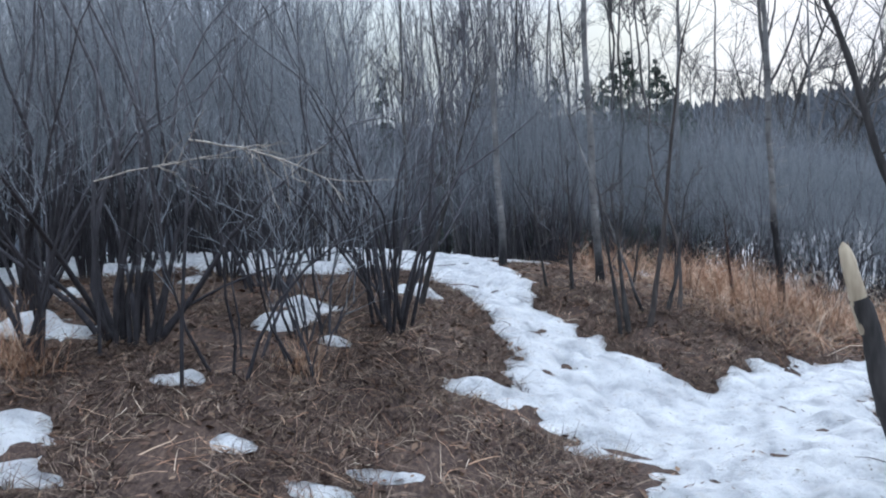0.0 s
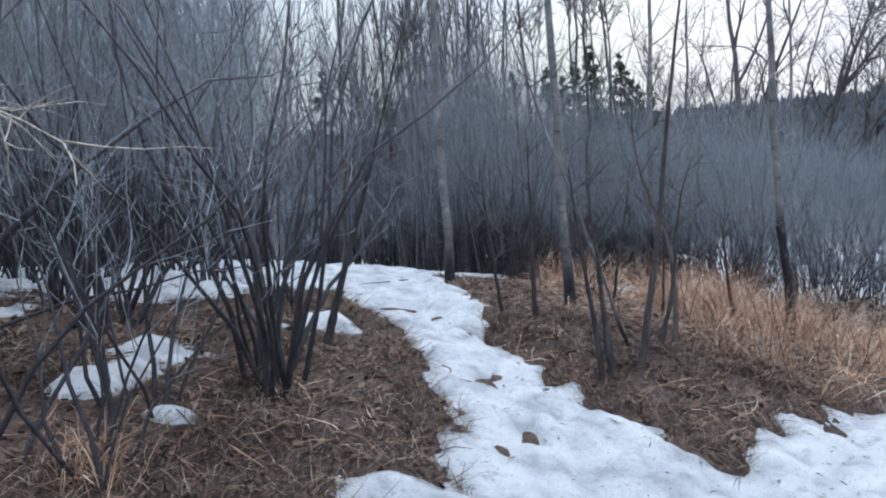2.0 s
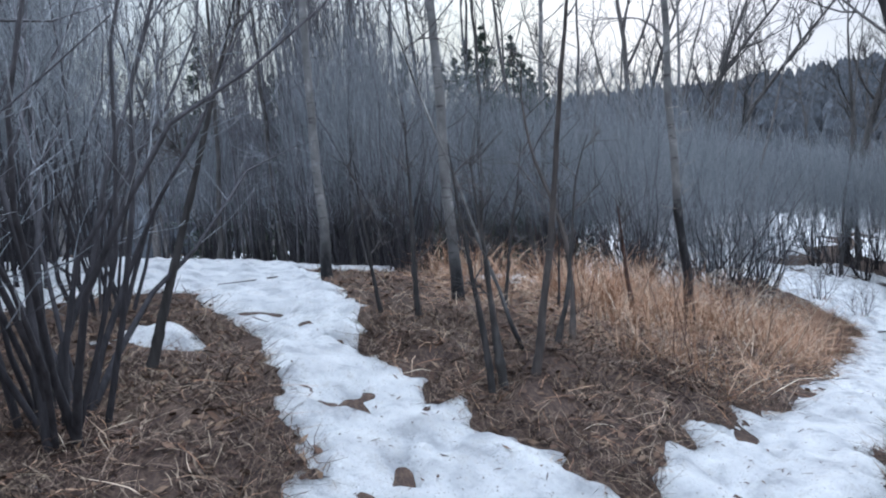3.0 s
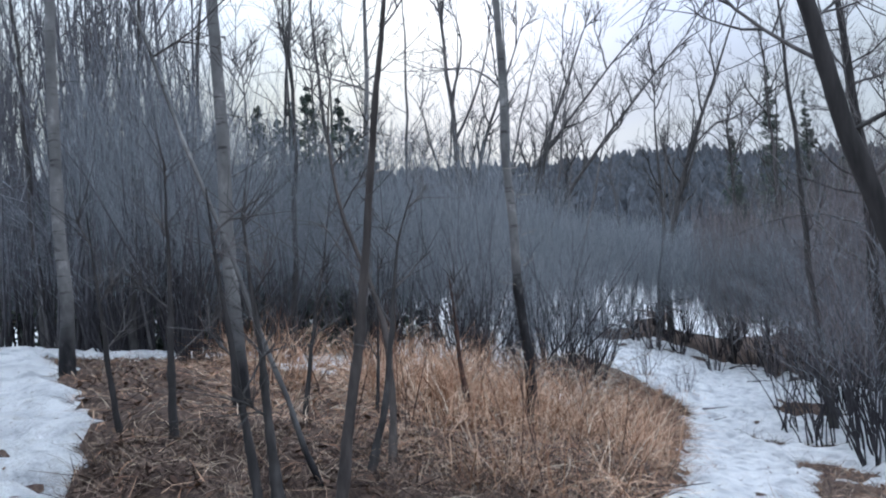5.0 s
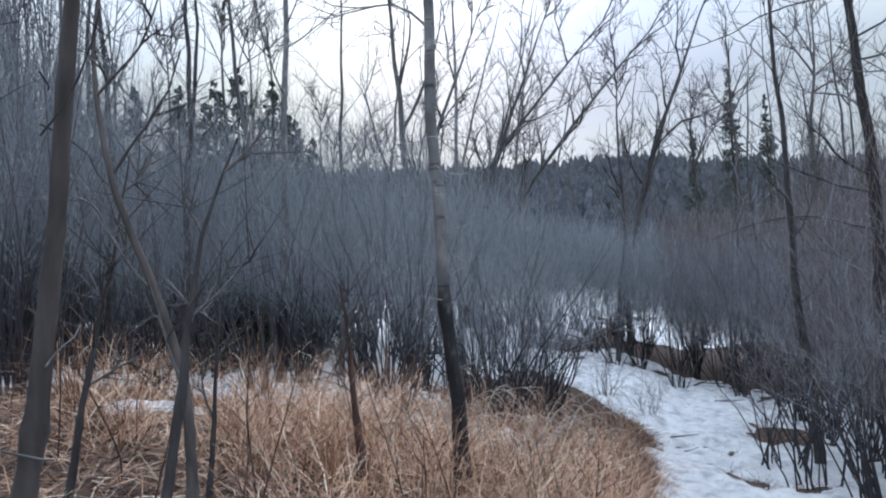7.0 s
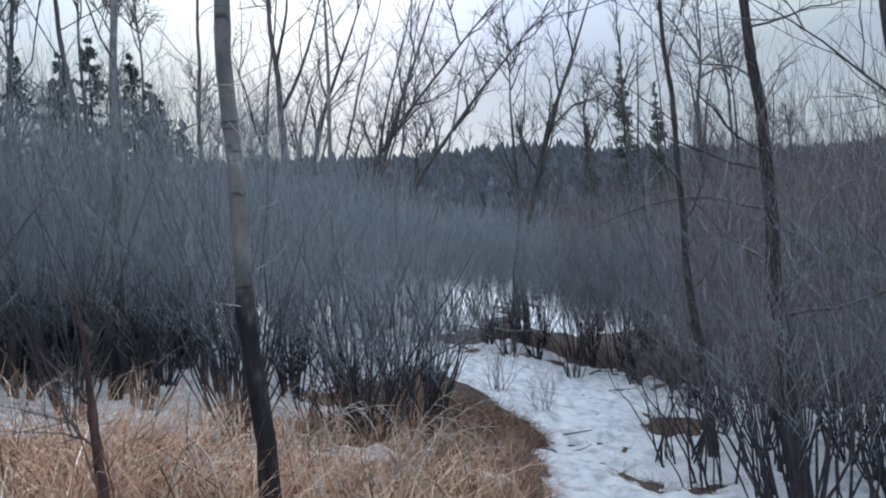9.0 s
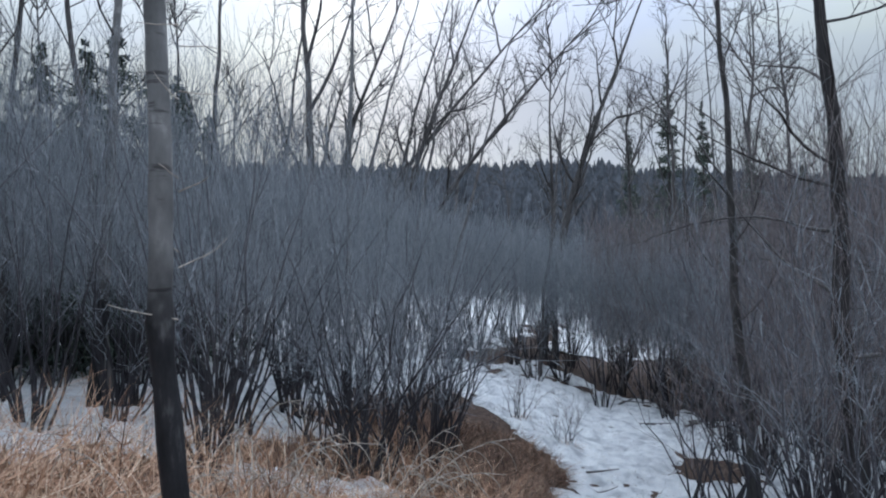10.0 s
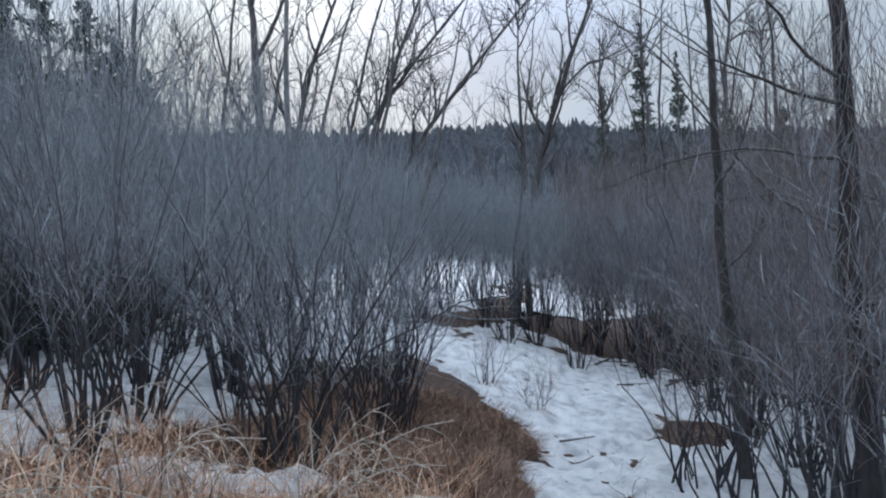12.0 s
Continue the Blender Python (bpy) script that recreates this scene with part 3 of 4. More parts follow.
def thicket():
    rng = np.random.default_rng(31)
    placed = [(s[0], s[1]) for s in NEAR_SHRUBS]
    zones = [(left_thicket, 92, (-15, 0, 6, 24), (0, 1, 3, 5), 1.05), (back_thicket, 128, (0.6, 20, 10, 30), (0, 1, 2, 5), 0.86), (right_thicket, 84, (8.5, 22, 8, 24), (0, 1, 3, 5), 1.0)]
    for inside, quota, (x0, x1, y0, y1), kinds, base in zones:
        made = 0
        for _ in range(6000):
            if made >= quota:
                break
            x, y = rng.uniform(x0, x1), rng.uniform(y0, y1)
            if not bool(inside(np.array(x), np.array(y))):
                continue
            near = math.hypot(x - 4, y - 8)
            gap = 0.55 + 0.030 * near
            if any(math.hypot(px - x, py - y) < gap for px, py in placed):
                continue
            placed.append((x, y))
            size = base * rng.uniform(0.8, 1.1) + (0.014 if x < 2 else 0.006) * min(max(near - 6, 0), 16)
            k = int(rng.choice(kinds if near < 13 or inside is right_thicket else (0, 1, 3, 5) if x < 2 else (1, 2, 5)))
            ob = thing("thicket_shrub", x, y, "leafless grey-brown thicket shrub with dense fine twigs", "shrub", "thicket shrubs", rng.uniform(0, 360), size)
            if near < 9:
                for me in KINDS[k][2]:
                    child("stem", me, ob)
            else:
                tagged(child("stem_mass", KINDS[k][0], ob), kind="stuff")
            tagged(child("twig_mass", KINDS[k][1], ob), kind="stuff")
            made += 1


thicket()


def brush(name, label, n, box, test, low, length, seed, thick=0.0022, material=None):
    """Upright wands of the thicket, too many to tell apart."""
    rng = np.random.default_rng(seed)
    x, y = scatter(n, *box, rng, test)
    m = len(x)
    near = np.hypot(x - 4, y - 8)
    s = np.stack([x, y, ground_height(x, y) + rng.uniform(*low, m)], -1)
    C = curve(s, np.stack([rng.normal(0, 0.30, m), rng.normal(0, 0.30, m), np.ones(m)], -1), rng.uniform(*length, m), 2, rng, 0.10, 0.03)
    V, Q = tubes(C, taper(m, 2, thick * (0.8 + 0.05 * near), 0.0010 + 0.00008 * near), 3)
    tagged(new(name, mesh_of(name, V, Q, material or TWIG)), label, "brush", kind="stuff")


brush("willow_brush", "dense upright grey willow wands of the thicket", 26000, (-11, -0.5, 6.5, 19), left_thicket, (1.2, 3.9), (0.6, 1.4), 71)
brush("alder_brush", "dense grey-brown alder wands behind the mound", 70000, (0.6, 20, 9, 26), back_thicket, (1.3, 3.1), (0.5, 1.2), 72, 0.0018)
brush("tall_brush", "tall fine grey wands crowning the far thicket", 22000, (-6, 12, 12, 24), far_thicket, (1.5, 3.2), (0.6, 1.3), 74)
brush("brush", "tangled reddish-grey wands beside the trail", 38000, (8, 21, 8.5, 22), right_thicket, (0.9, 3.9), (0.5, 1.2), 73, 0.0018, RED_TWIG)


def pole_stand():
    """Tall slender stems standing close behind the trail's bend."""
    rng = np.random.default_rng(75)
    x, y = scatter(520, -7, 2.6, 15, 25, rng, lambda u, v: reach(u, v, LEFT_TRAIL) < -0.6)
    m = len(x)
    s = np.stack([x, y, ground_height(x, y) - 0.05], -1)
    C = curve(s, np.stack([rng.normal(0, 0.06, m), rng.normal(0, 0.06, m), np.ones(m)], -1), rng.uniform(5.5, 9.5, m), 7, rng, 0.06, 0.03)
    s2, w2, t2, _ = sprout(C, 20, rng, 0.35, 0.7, 0.5)
    T = curve(s2, w2, rng.uniform(0.4, 1.3, len(s2)) * (1.2 - 0.6 * t2), 3, rng, 0.14, 0.08)
    V, Q = merge([tubes(C, taper(m, 7, rng.uniform(0.016, 0.032, m), 0.005), 4), tubes(T, taper(len(s2), 3, 0.0065, 0.003), 3)])
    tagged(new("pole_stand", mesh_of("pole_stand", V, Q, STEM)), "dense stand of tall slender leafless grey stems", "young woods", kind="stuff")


pole_stand()

# ---- trees ----


def tree(name, x, y, seed, tall, r, lean, label, category="tree", limbs=9, first=0.35, bark=None, crook=0.03, limb_len=0.22, detail=7, wander=None, bend=0.10, rises=(0.5, 1.3)):
    """A bare tree with a trunk, limbs and their twigs. lean: sideways metres at the top."""
    rng = np.random.default_rng(seed)
    ob = thing(name, x, y, label, category, "bare trees", sink=0.06)
    k = 16
    t = np.linspace(0, 1, k)
    P = np.zeros((1, k, 3))
    drift = np.cumsum(rng.normal(0, crook, (k, 2)), 0) * (tall / 16)
    drift[0] = 0
    P[0, :, 0] = lean[0] * t + drift[:, 0]
    P[0, :, 1] = lean[1] * t + drift[:, 1]
    if wander is not None:
        P[0, :, 0] += wander[0] * np.sin(t * np.pi * 2)
        P[0, :, 1] += wander[1] * np.sin(t * np.pi * 2)
    P[0, :, 2] = tall * t
    R = (r * (1 - 0.86 * t) * (1 + 0.28 * np.exp(-t * tall / 0.14)))[None]
    Pf = np.stack([np.interp(np.linspace(0, 1, 90), t, P[0, :, i]) for i in range(3)], -1)[None]
    Rf = np.interp(np.linspace(0, 1, 90), t, R[0])[None]
    sides = 10
    V, Q = tubes(Pf, Rf, sides, 0.07, rng)
    # knots and swellings
    for zk in rng.uniform(0.15, tall * 0.7, 7):
        swell = np.exp(-((V[:, 2] - zk) / 0.035) ** 2) * 0.14
        axis = np.stack([np.interp(V[:, 2], P[0, :, 2], P[0, :, q]) for q in range(2)], -1)
        V[:, :2] = axis + (V[:, :2] - axis) * (1 + swell[:, None])
    child("trunk", mesh_of("trunk", V, Q, bark or ROUGH), ob)
    for i in range(limbs):
        f = first + (0.97 - first) * (i + rng.uniform(0, 0.8)) / limbs
        j = f * (k - 1)
        j0 = min(int(j), k - 2)
        start = P[0, j0] + (P[0, j0 + 1] - P[0, j0]) * (j - j0)
        az = rng.uniform(0, 6.28)
        rise = rng.uniform(*rises)
        L = tall * limb_len * rng.uniform(0.6, 1.2) * (1.25 - 0.75 * f)
        C = curve(start[None], np.array([[math.cos(az), math.sin(az), rise]]), np.array([L]), 8, rng, bend, 0.4 * bend)
        limb = child("limb", mesh_of("limb", *tubes(C, taper(1, 8, [max(0.30 * float(np.interp(f, t, R[0])), 0.006)], 0.003), 5, 0.06, rng), LIMB), ob)
        s, way, tt, _ = sprout(C, detail, rng, 0.15, 0.75, 0.3)
        T = curve(s, way, L * 0.45 * rng.uniform(0.5, 1.0, len(s)) * (1.1 - 0.6 * tt), 5, rng, 0.13, 0.04)
        s2, way2, _, _ = sprout(T, 4, rng, 0.15, 0.75, 0.25)
        U = curve(s2, way2, rng.uniform(0.12, 0.4, len(s2)), 2, rng, 0.12, 0.03)
        tagged(child("twig_mass", mesh_of("twig_mass", *merge([tubes(T, taper(len(s), 5, rng.uniform(0.004, 0.008, len(s)), 0.002), 3), tubes(U, taper(len(s2), 2, 0.0028, 0.0014), 3)]), LIMB), limb), kind="stuff")
    return ob


def stub_twigs(ob, rng, n, low, high, length, material, radius=0.004, at=(0, 0)):
    """Short dead side twigs on a trunk."""
    z = rng.uniform(low, high, n)
    az = rng.uniform(0, 6.28, n)
    s = np.stack([np.full(n, at[0]), np.full(n, at[1]), z], -1)
    T = curve(s, np.stack([np.cos(az), np.sin(az), rng.uniform(-0.2, 0.5, n)], -1), rng.uniform(*length, n), 5, rng, 0.16, 0.03)
    for i in range(n):
        child("dead_twig", mesh_of("dead_twig", *tubes(T[i:i + 1], taper(1, 5, [radius], 0.0015), 4), material), ob, "bleached dead twig")


rng = np.random.default_rng(5)
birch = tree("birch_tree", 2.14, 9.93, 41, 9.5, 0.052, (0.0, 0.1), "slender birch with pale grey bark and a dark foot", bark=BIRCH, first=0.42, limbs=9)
stub_twigs(birch, rng, 5, 1.1, 3.0, (0.2, 0.5), LIMB)
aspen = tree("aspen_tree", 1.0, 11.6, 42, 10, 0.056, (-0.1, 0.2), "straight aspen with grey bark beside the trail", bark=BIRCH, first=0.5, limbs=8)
stub_twigs(aspen, rng, 4, 1.0, 2.8, (0.15, 0.5), LIMB)
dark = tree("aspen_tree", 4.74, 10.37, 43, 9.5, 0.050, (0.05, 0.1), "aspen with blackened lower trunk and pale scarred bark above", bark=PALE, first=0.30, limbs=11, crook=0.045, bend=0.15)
stub_twigs(dark, rng, 9, 0.9, 2.6, (0.10, 0.26), DEADTWIG, 0.003)
for i, (x, y, h, r, lx, ly) in enumerate([(1.93, 8.12, 1.75, 0.026, -0.16, 0.1), (2.03, 8.18, 1.65, 0.031, -0.10, 0.1)]):
    tree("young_tree", x, y, 50 + i, h, r, (lx, ly), "dark slender young tree, one of a leaning pair", detail=3, limbs=4, first=0.35, crook=0.03, limb_len=0.2)
crook = tree("crooked_tree", 2.28, 8.30, 53, 3.6, 0.031, (0.48, -0.20), "grey leaning young tree with crooked trunk", detail=3, limbs=4, first=0.5, bark=YOUNG, wander=(0.03, 0.03))
tree("crooked_tree", 2.62, 8.78, 55, 1.7, 0.024, (0.42, 0.15), "short dark leaning stem with a bent top", detail=2, limbs=4, first=0.5, bark=ROUGH, crook=0.05, wander=(0.03, 0.0))
tree("crooked_tree", 2.84, 8.98, 54, 2.6, 0.024, (-0.15, 0.3), "short crooked young tree with forked top", detail=3, limbs=4, first=0.4, bark=YOUNG, wander=(0.10, 0.0))
for i, (x, y, h, r, lx) in enumerate([(1.66, 9.36, 1.7, 0.026, 0.0), (1.38, 9.6, 1.4, 0.020, -0.15), (2.5, 9.7, 1.6, 0.018, 0.3), (3.1, 9.9, 1.3, 0.014, 0.1)]):
    tree("sapling", x, y, 60 + i, h, r, (lx, 0.1), "thin dark sapling on the grassy mound", detail=3, limbs=4, first=0.3, crook=0.04)
stub_twigs(crook, rng, 7, 0.9, 2.0, (0.15, 0.4), LIMB, 0.003, (0.20, -0.08))
tree("sapling", 2.35, 8.65, 64, 4.0, 0.015, (-1.25, 0.1), "pale thin leaning sapling with bleached bark", limbs=3, first=0.5, bark=BIRCH, crook=0.04)
tree("red_stem", 4.04, 10.26, 65, 1.25, 0.030, (-0.10, 0.05), "short reddish dead stem standing in dry grass", limbs=4, first=0.45, bark=REDBARK, crook=0.05, limb_len=0.2, detail=3)
tree("leaning_tree", -0.2, 8.1, 66, 2.5, 0.032, (0.72, 0.1), "dark stem leaning over the snowy trail", limbs=4, first=0.45, crook=0.02)
tree("leaning_tree", 12.0, 12.7, 67, 8.5, 0.070, (-0.7, 0.0), "grey tree leaning over shrubs with wide bare limbs", limbs=13, first=0.25, limb_len=0.3, detail=6, bark=LIMB, crook=0.05, bend=0.16)
tree("dark_tree", 10.55, 10.8, 68, 9.0, 0.100, (-0.15, 0.2), "dark tree with spreading crooked limbs over shrubs", limbs=18, first=0.20, limb_len=0.30, detail=6, bark=ROUGH, crook=0.05, bend=0.15, rises=(0.0, 0.8))
tree("dark_tree", 11.5, 10.0, 73, 8.5, 0.080, (0.2, 0.1), "dark tree with long level limbs beside the trail", limbs=15, first=0.20, limb_len=0.32, detail=6, bark=ROUGH, crook=0.05, bend=0.15, rises=(-0.1, 0.6))
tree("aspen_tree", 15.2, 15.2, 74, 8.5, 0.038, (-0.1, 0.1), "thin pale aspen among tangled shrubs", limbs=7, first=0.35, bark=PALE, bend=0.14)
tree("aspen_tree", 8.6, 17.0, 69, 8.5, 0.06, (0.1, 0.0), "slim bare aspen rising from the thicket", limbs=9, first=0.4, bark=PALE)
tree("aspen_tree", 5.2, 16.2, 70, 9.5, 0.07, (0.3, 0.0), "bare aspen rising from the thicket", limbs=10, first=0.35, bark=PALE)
tree("leaning_tree", 8.7, 8.0, 72, 6.5, 0.060, (-1.1, 0.8), "dark tree with dense spreading limbs beside the trail", limbs=14, first=0.3, limb_len=0.32, detail=10, bark=ROUGH)
tree("overhanging_tree", 4.25, 6.30, 71, 5.6, 0.048, (-1.3, 0.75), "dark tree with limbs hanging over the trail", limbs=18, first=0.34, limb_len=0.36, detail=8, bark=ROUGH, crook=0.06, bend=0.16, rises=(0.15, 1.0))


MIDDLE_TREES = [(9.5, 19.0, 8.5, 2.6, 0.2), (11.2, 20.0, 9.0, 2.2, 0.4), (7.0, 18.6, 9.0, 0.5, 0.3), (5.6, 17.6, 8.5, -0.5, 0.2), (8.4, 20.5, 9.5, 1.6, 0.0), (13.0, 21.5, 9.0, 2.8, 0.0),
                (4.4, 18.5, 9.0, 0.4, 0.0), (3.2, 16.8, 8.0, -0.3, 0.0), (15.5, 20.5, 8.5, 1.2, 0.0), (17.0, 17.5, 8.5, 0.3, 0.0), (15.5, 14.0, 8.0, -0.3, 0.0), (10.2, 22.0, 9.5, 3.0, 0.0),
                (1.6, 15.6, 8.5, 0.3, 0.0), (0.4, 17.4, 9.0, -0.4, 0.0), (2.6, 19.0, 9.5, 0.5, 0.0), (-1.0, 18.6, 9.0, 0.3, 0.0), (3.8, 15.4, 8.0, 0.2, 0.3)]
for i, (x, y, h, lx, ly) in enumerate(MIDDLE_TREES):
    tree("bare_tree", x, y, 1300 + i, h, 0.050 + 0.004 * (i % 4), (lx, ly), "bare tree with long curving limbs above the thicket", limbs=9, first=0.30, limb_len=0.42, detail=4, bark=LIMB, crook=0.06, bend=0.17)


def far_tree_kind(seed, tall, lean, limbs):
    rng = np.random.default_rng(seed)
    k = 12
    t = np.linspace(0, 1, k)
    P = np.zeros((1, k, 3))
    P[0, :, 0] = lean * t ** 1.4 + np.cumsum(rng.normal(0, 0.06, k))
    P[0, :, 1] = np.cumsum(rng.normal(0, 0.06, k))
    P[0, :, 2] = tall * t - 0.1
    trunk = mesh_of("trunk", *tubes(P, taper(1, k, [0.012 * tall], 0.012), 6), LIMB)
    s, way, tt, _ = sprout(P, limbs, rng, 0.3, 0.75, 0.25)
    L = tall * 0.36 * rng.uniform(0.5, 1.1, limbs) * (1.15 - 0.7 * tt)
    C = curve(s, way, L, 8, rng, 0.15, 0.06)
    s2, w2, t2, own = sprout(C, 5, rng, 0.2, 0.75, 0.25)
    D = curve(s2, w2, 0.55 * L[own] * rng.uniform(0.4, 1.0, len(s2)), 6, rng, 0.16, 0.06)
    s3, w3, _, _ = sprout(D, 4, rng, 0.15, 0.7, 0.25)
    E = curve(s3, w3, rng.uniform(0.25, 0.8, len(s3)), 3, rng, 0.15, 0.05)
    crown = mesh_of("crown", *merge([tubes(C, taper(limbs, 8, 0.0048 * tall * (1.2 - 0.7 * tt), 0.008), 4),
                                    tubes(D, taper(len(s2), 6, 0.019, 0.007), 3), tubes(E, taper(len(s3), 3, 0.009, 0.004), 3)]), LIMB)
    return trunk, crown


FAR_TREES = [far_tree_kind(300, 11, 0.3, 12), far_tree_kind(301, 11, 8.0, 13), far_tree_kind(302, 13, 1.0, 11), far_tree_kind(303, 10, -0.8, 13), far_tree_kind(304, 11, 3.4, 12)]


def far_woods():
    rng = np.random.default_rng(33)
    spots = [(13.9, 29.0, 1, -36), (15.6, 28.1, 1, -30), (14.6, 26.6, 4, -20), (12.6, 27.6, 4, -50), (17.6, 22.6, 4, -30), (19.0, 23.6, 0, 40), (25.5, 21.4, 2, 0), (24.3, 25.2, 3, 40), (10.6, 23.0, 2, 80), (27.0, 25.0, 2, 200)]
    for _ in range(62):
        bearing = rng.uniform(-42, 75)
        dist = rng.uniform(19, 46) if bearing < 20 else rng.uniform(30, 52)
        if 28 < bearing < 52 and rng.uniform() < 0.6:
            continue
        spots.append((2 + dist * math.sin(radians(bearing)), 7 + dist * math.cos(radians(bearing)), int(rng.choice([0, 2, 3, 0, 4])), rng.uniform(0, 360)))
    for x, y, k, turn in spots:
        ob = thing("bare_tree", x, y, "tall leafless grey tree standing above the thicket", "tree", "skyline trees", turn, rng.uniform(0.8, 1.1))
        child("trunk", FAR_TREES[k][0], ob)
        child("crown", FAR_TREES[k][1], ob, "fine bare branches")


far_woods()


def spruce_kind(seed, tall, wide):
    rng = np.random.default_rng(seed)
    P = np.zeros((1, 6, 3))
    P[0, :, 2] = np.linspace(-0.1, tall, 6)
    trunk = mesh_of("trunk", *tubes(P, taper(1, 6, [0.014 * tall], 0.01), 6), ROUGH)
    n = int(tall * 18)
    f = rng.uniform(0.06, 1.0, n) ** 0.9
    az = rng.uniform(0, 6.28, n)
    L = wide * (1.0 - f) ** 1.1 * rng.uniform(0.55, 1.2, n) + 0.05
    s = np.stack([np.zeros(n), np.zeros(n), f * tall], -1)
    C = curve(s, np.stack([np.cos(az), np.sin(az), -0.30 + 0.34 * f], -1), L, 6, rng, 0.06, 0.015)
    s2, w2, t2, own = sprout(C, 11, rng, 0.10, 0.9, -0.25)
    m = len(s2)
    D = curve(s2, w2, np.minimum(rng.uniform(0.16, 0.44, m), 0.10 + 0.26 * L[own]) * (1.2 - 0.6 * t2), 3, rng, 0.1, -0.05)
    crown = mesh_of("crown", *merge([tubes(C, taper(n, 6, 0.014, 0.006), 3), tubes(D, np.tile([0.018, 0.028, 0.004], (m, 1)), 3)]), NEEDLES)
    return trunk, crown


SPRUCES = [spruce_kind(400, 9.0, 3.5), spruce_kind(401, 7.0, 2.5), spruce_kind(402, 5.0, 2.1), spruce_kind(403, 12.0, 2.1), spruce_kind(404, 9.6, 1.7)]


def spruces():
    spots = [(29.0, 29.2, 4, 1.0), (33.4, 30.4, 3, 1.12), (35.0, 29.5, 3, 1.0), (36.5, 28.0, 4, 1.0), (6.75, 25.0, 0, 0.86), (2.75, 25.0, 0, 0.84), (4.3, 25.6, 1, 1.0), (5.6, 23.2, 2, 1.05),
             (7.9, 23.6, 2, 1.05), (3.6, 23.4, 2, 1.1), (1.4, 23.6, 2, 1.0), (0.2, 25.4, 1, 0.9), (-1.8, 24.5, 1, 0.95), (9.0, 25.6, 1, 0.85), (6.0, 24.2, 0, 0.78), (7.5, 24.3, 0, 0.80), (8.3, 25.9, 0, 0.78), (6.0, 21.0, 2, 0.95), (4.6, 21.6, 2, 1.0), (7.4, 21.4, 2, 0.9), (2.4, 21.4, 2, 1.0), (5.2, 24.6, 1, 0.98), (8.3, 25.0, 1, 0.9), (3.4, 26.6, 0, 0.8), (0.8, 22.0, 2, 1.0), (6.2, 26.5, 1, 1.0), (20.0, 16.3, 1, 0.80), (21.8, 16.2, 2, 1.1), (21.0, 18.2, 1, 0.85)]
    rng = np.random.default_rng(34)
    for x, y, k, size in spots:
        ob = thing("spruce_tree", x, y, "dark green spruce with drooping branches", "spruce", "spruces", rng.uniform(0, 360), size)
        child("trunk", SPRUCES[k][0], ob)
        child("crown", SPRUCES[k][1], ob, "dark needled branches")


spruces()


def hill_woods():
    """Low-detail woods that cover the far hillside."""
    rng = np.random.default_rng(35)
    n = 9500
    bearing, dist = np.radians(rng.uniform(-60, 95, n)), 60 + 135 * np.sqrt(rng.uniform(0, 1, n))
    x, y = 4 + dist * np.sin(bearing), 8 + dist * np.cos(bearing)
    z = ground_height(x, y)
    tall = rng.uniform(3.5, 7.0, n)
    k = 4
    P = np.zeros((n, k, 3))
    P[..., 0], P[..., 1] = x[:, None], y[:, None]
    P[..., 2] = z[:, None] + tall[:, None] * np.linspace(0, 1, k)[None]
    R = rng.uniform(0.9, 1.9, n)[:, None] * np.array([[0.6, 1.0, 0.6, 0.02]])
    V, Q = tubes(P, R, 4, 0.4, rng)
    tagged(new("hillside_forest", mesh_of("hillside_forest", V, Q, FAR_WOODS, False)), "dense dark conifer forest covering the distant hill, coloured blue-grey for haze", "forest", kind="stuff")


hill_woods()

# ---- loose things ----


def snag():
    """A broken dead stem with a peeled, splintered top."""
    rng = np.random.default_rng(80)
    ob = thing("broken_snag", 2.70, 4.62, "broken leaning dead trunk with peeled pale splintered top", "dead tree", sink=0.08)
    k = 22
    t = np.linspace(0, 1, k)
    P = np.zeros((1, k, 3))
    P[0, :, 0] = -0.12 - 0.30 * t + 0.02 * np.sin(t * 9) + 0.12
    P[0, :, 1] = 0.05 * t
    P[0, :, 2] = 1.22 * t
    R = (0.068 - 0.018 * t + 0.03 * np.exp(-t * 9))[None]
    child("trunk", mesh_of("trunk", *tubes(P, R, 12, 0.12, rng), ROUGH), ob, "dark furrowed bark")
    T = np.zeros((1, 14, 3))
    u = np.linspace(0, 1, 14)
    T[0, :, 0] = P[0, -1, 0] - 0.12 * u + 0.045
    T[0, :, 1] = P[0, -1, 1] + 0.01 * u
    T[0, :, 2] = 1.02 + 0.52 * u
    S = np.interp(u, [0, 0.3, 0.8, 0.93, 1], [0.044, 0.048, 0.040, 0.029, 0.004])[None]
    child("peeled_top", mesh_of("peeled_top", *tubes(T, S, 10, 0.10, rng), WOOD), ob, "pale bare splintered wood")
    a = rng.uniform(0, 6.28, 6)
    s = np.stack([T[0, -4, 0] + 0.02 * np.cos(a), T[0, -4, 1] + 0.02 * np.sin(a), np.full(6, T[0, -4, 2])], -1)
    C = curve(s, np.tile([[-0.15, 0, 1.0]], (6, 1)), rng.uniform(0.05, 0.13, 6), 4, rng, 0.05)
    for i in range(6):
        child("splinter", mesh_of("splinter", *tubes(C[i:i + 1], taper(1, 4, [0.010], 0.001), 4), WOOD), ob)
    stub_twigs(ob, rng, 3, 0.2, 0.9, (0.12, 0.4), LIMB, 0.006)


snag()


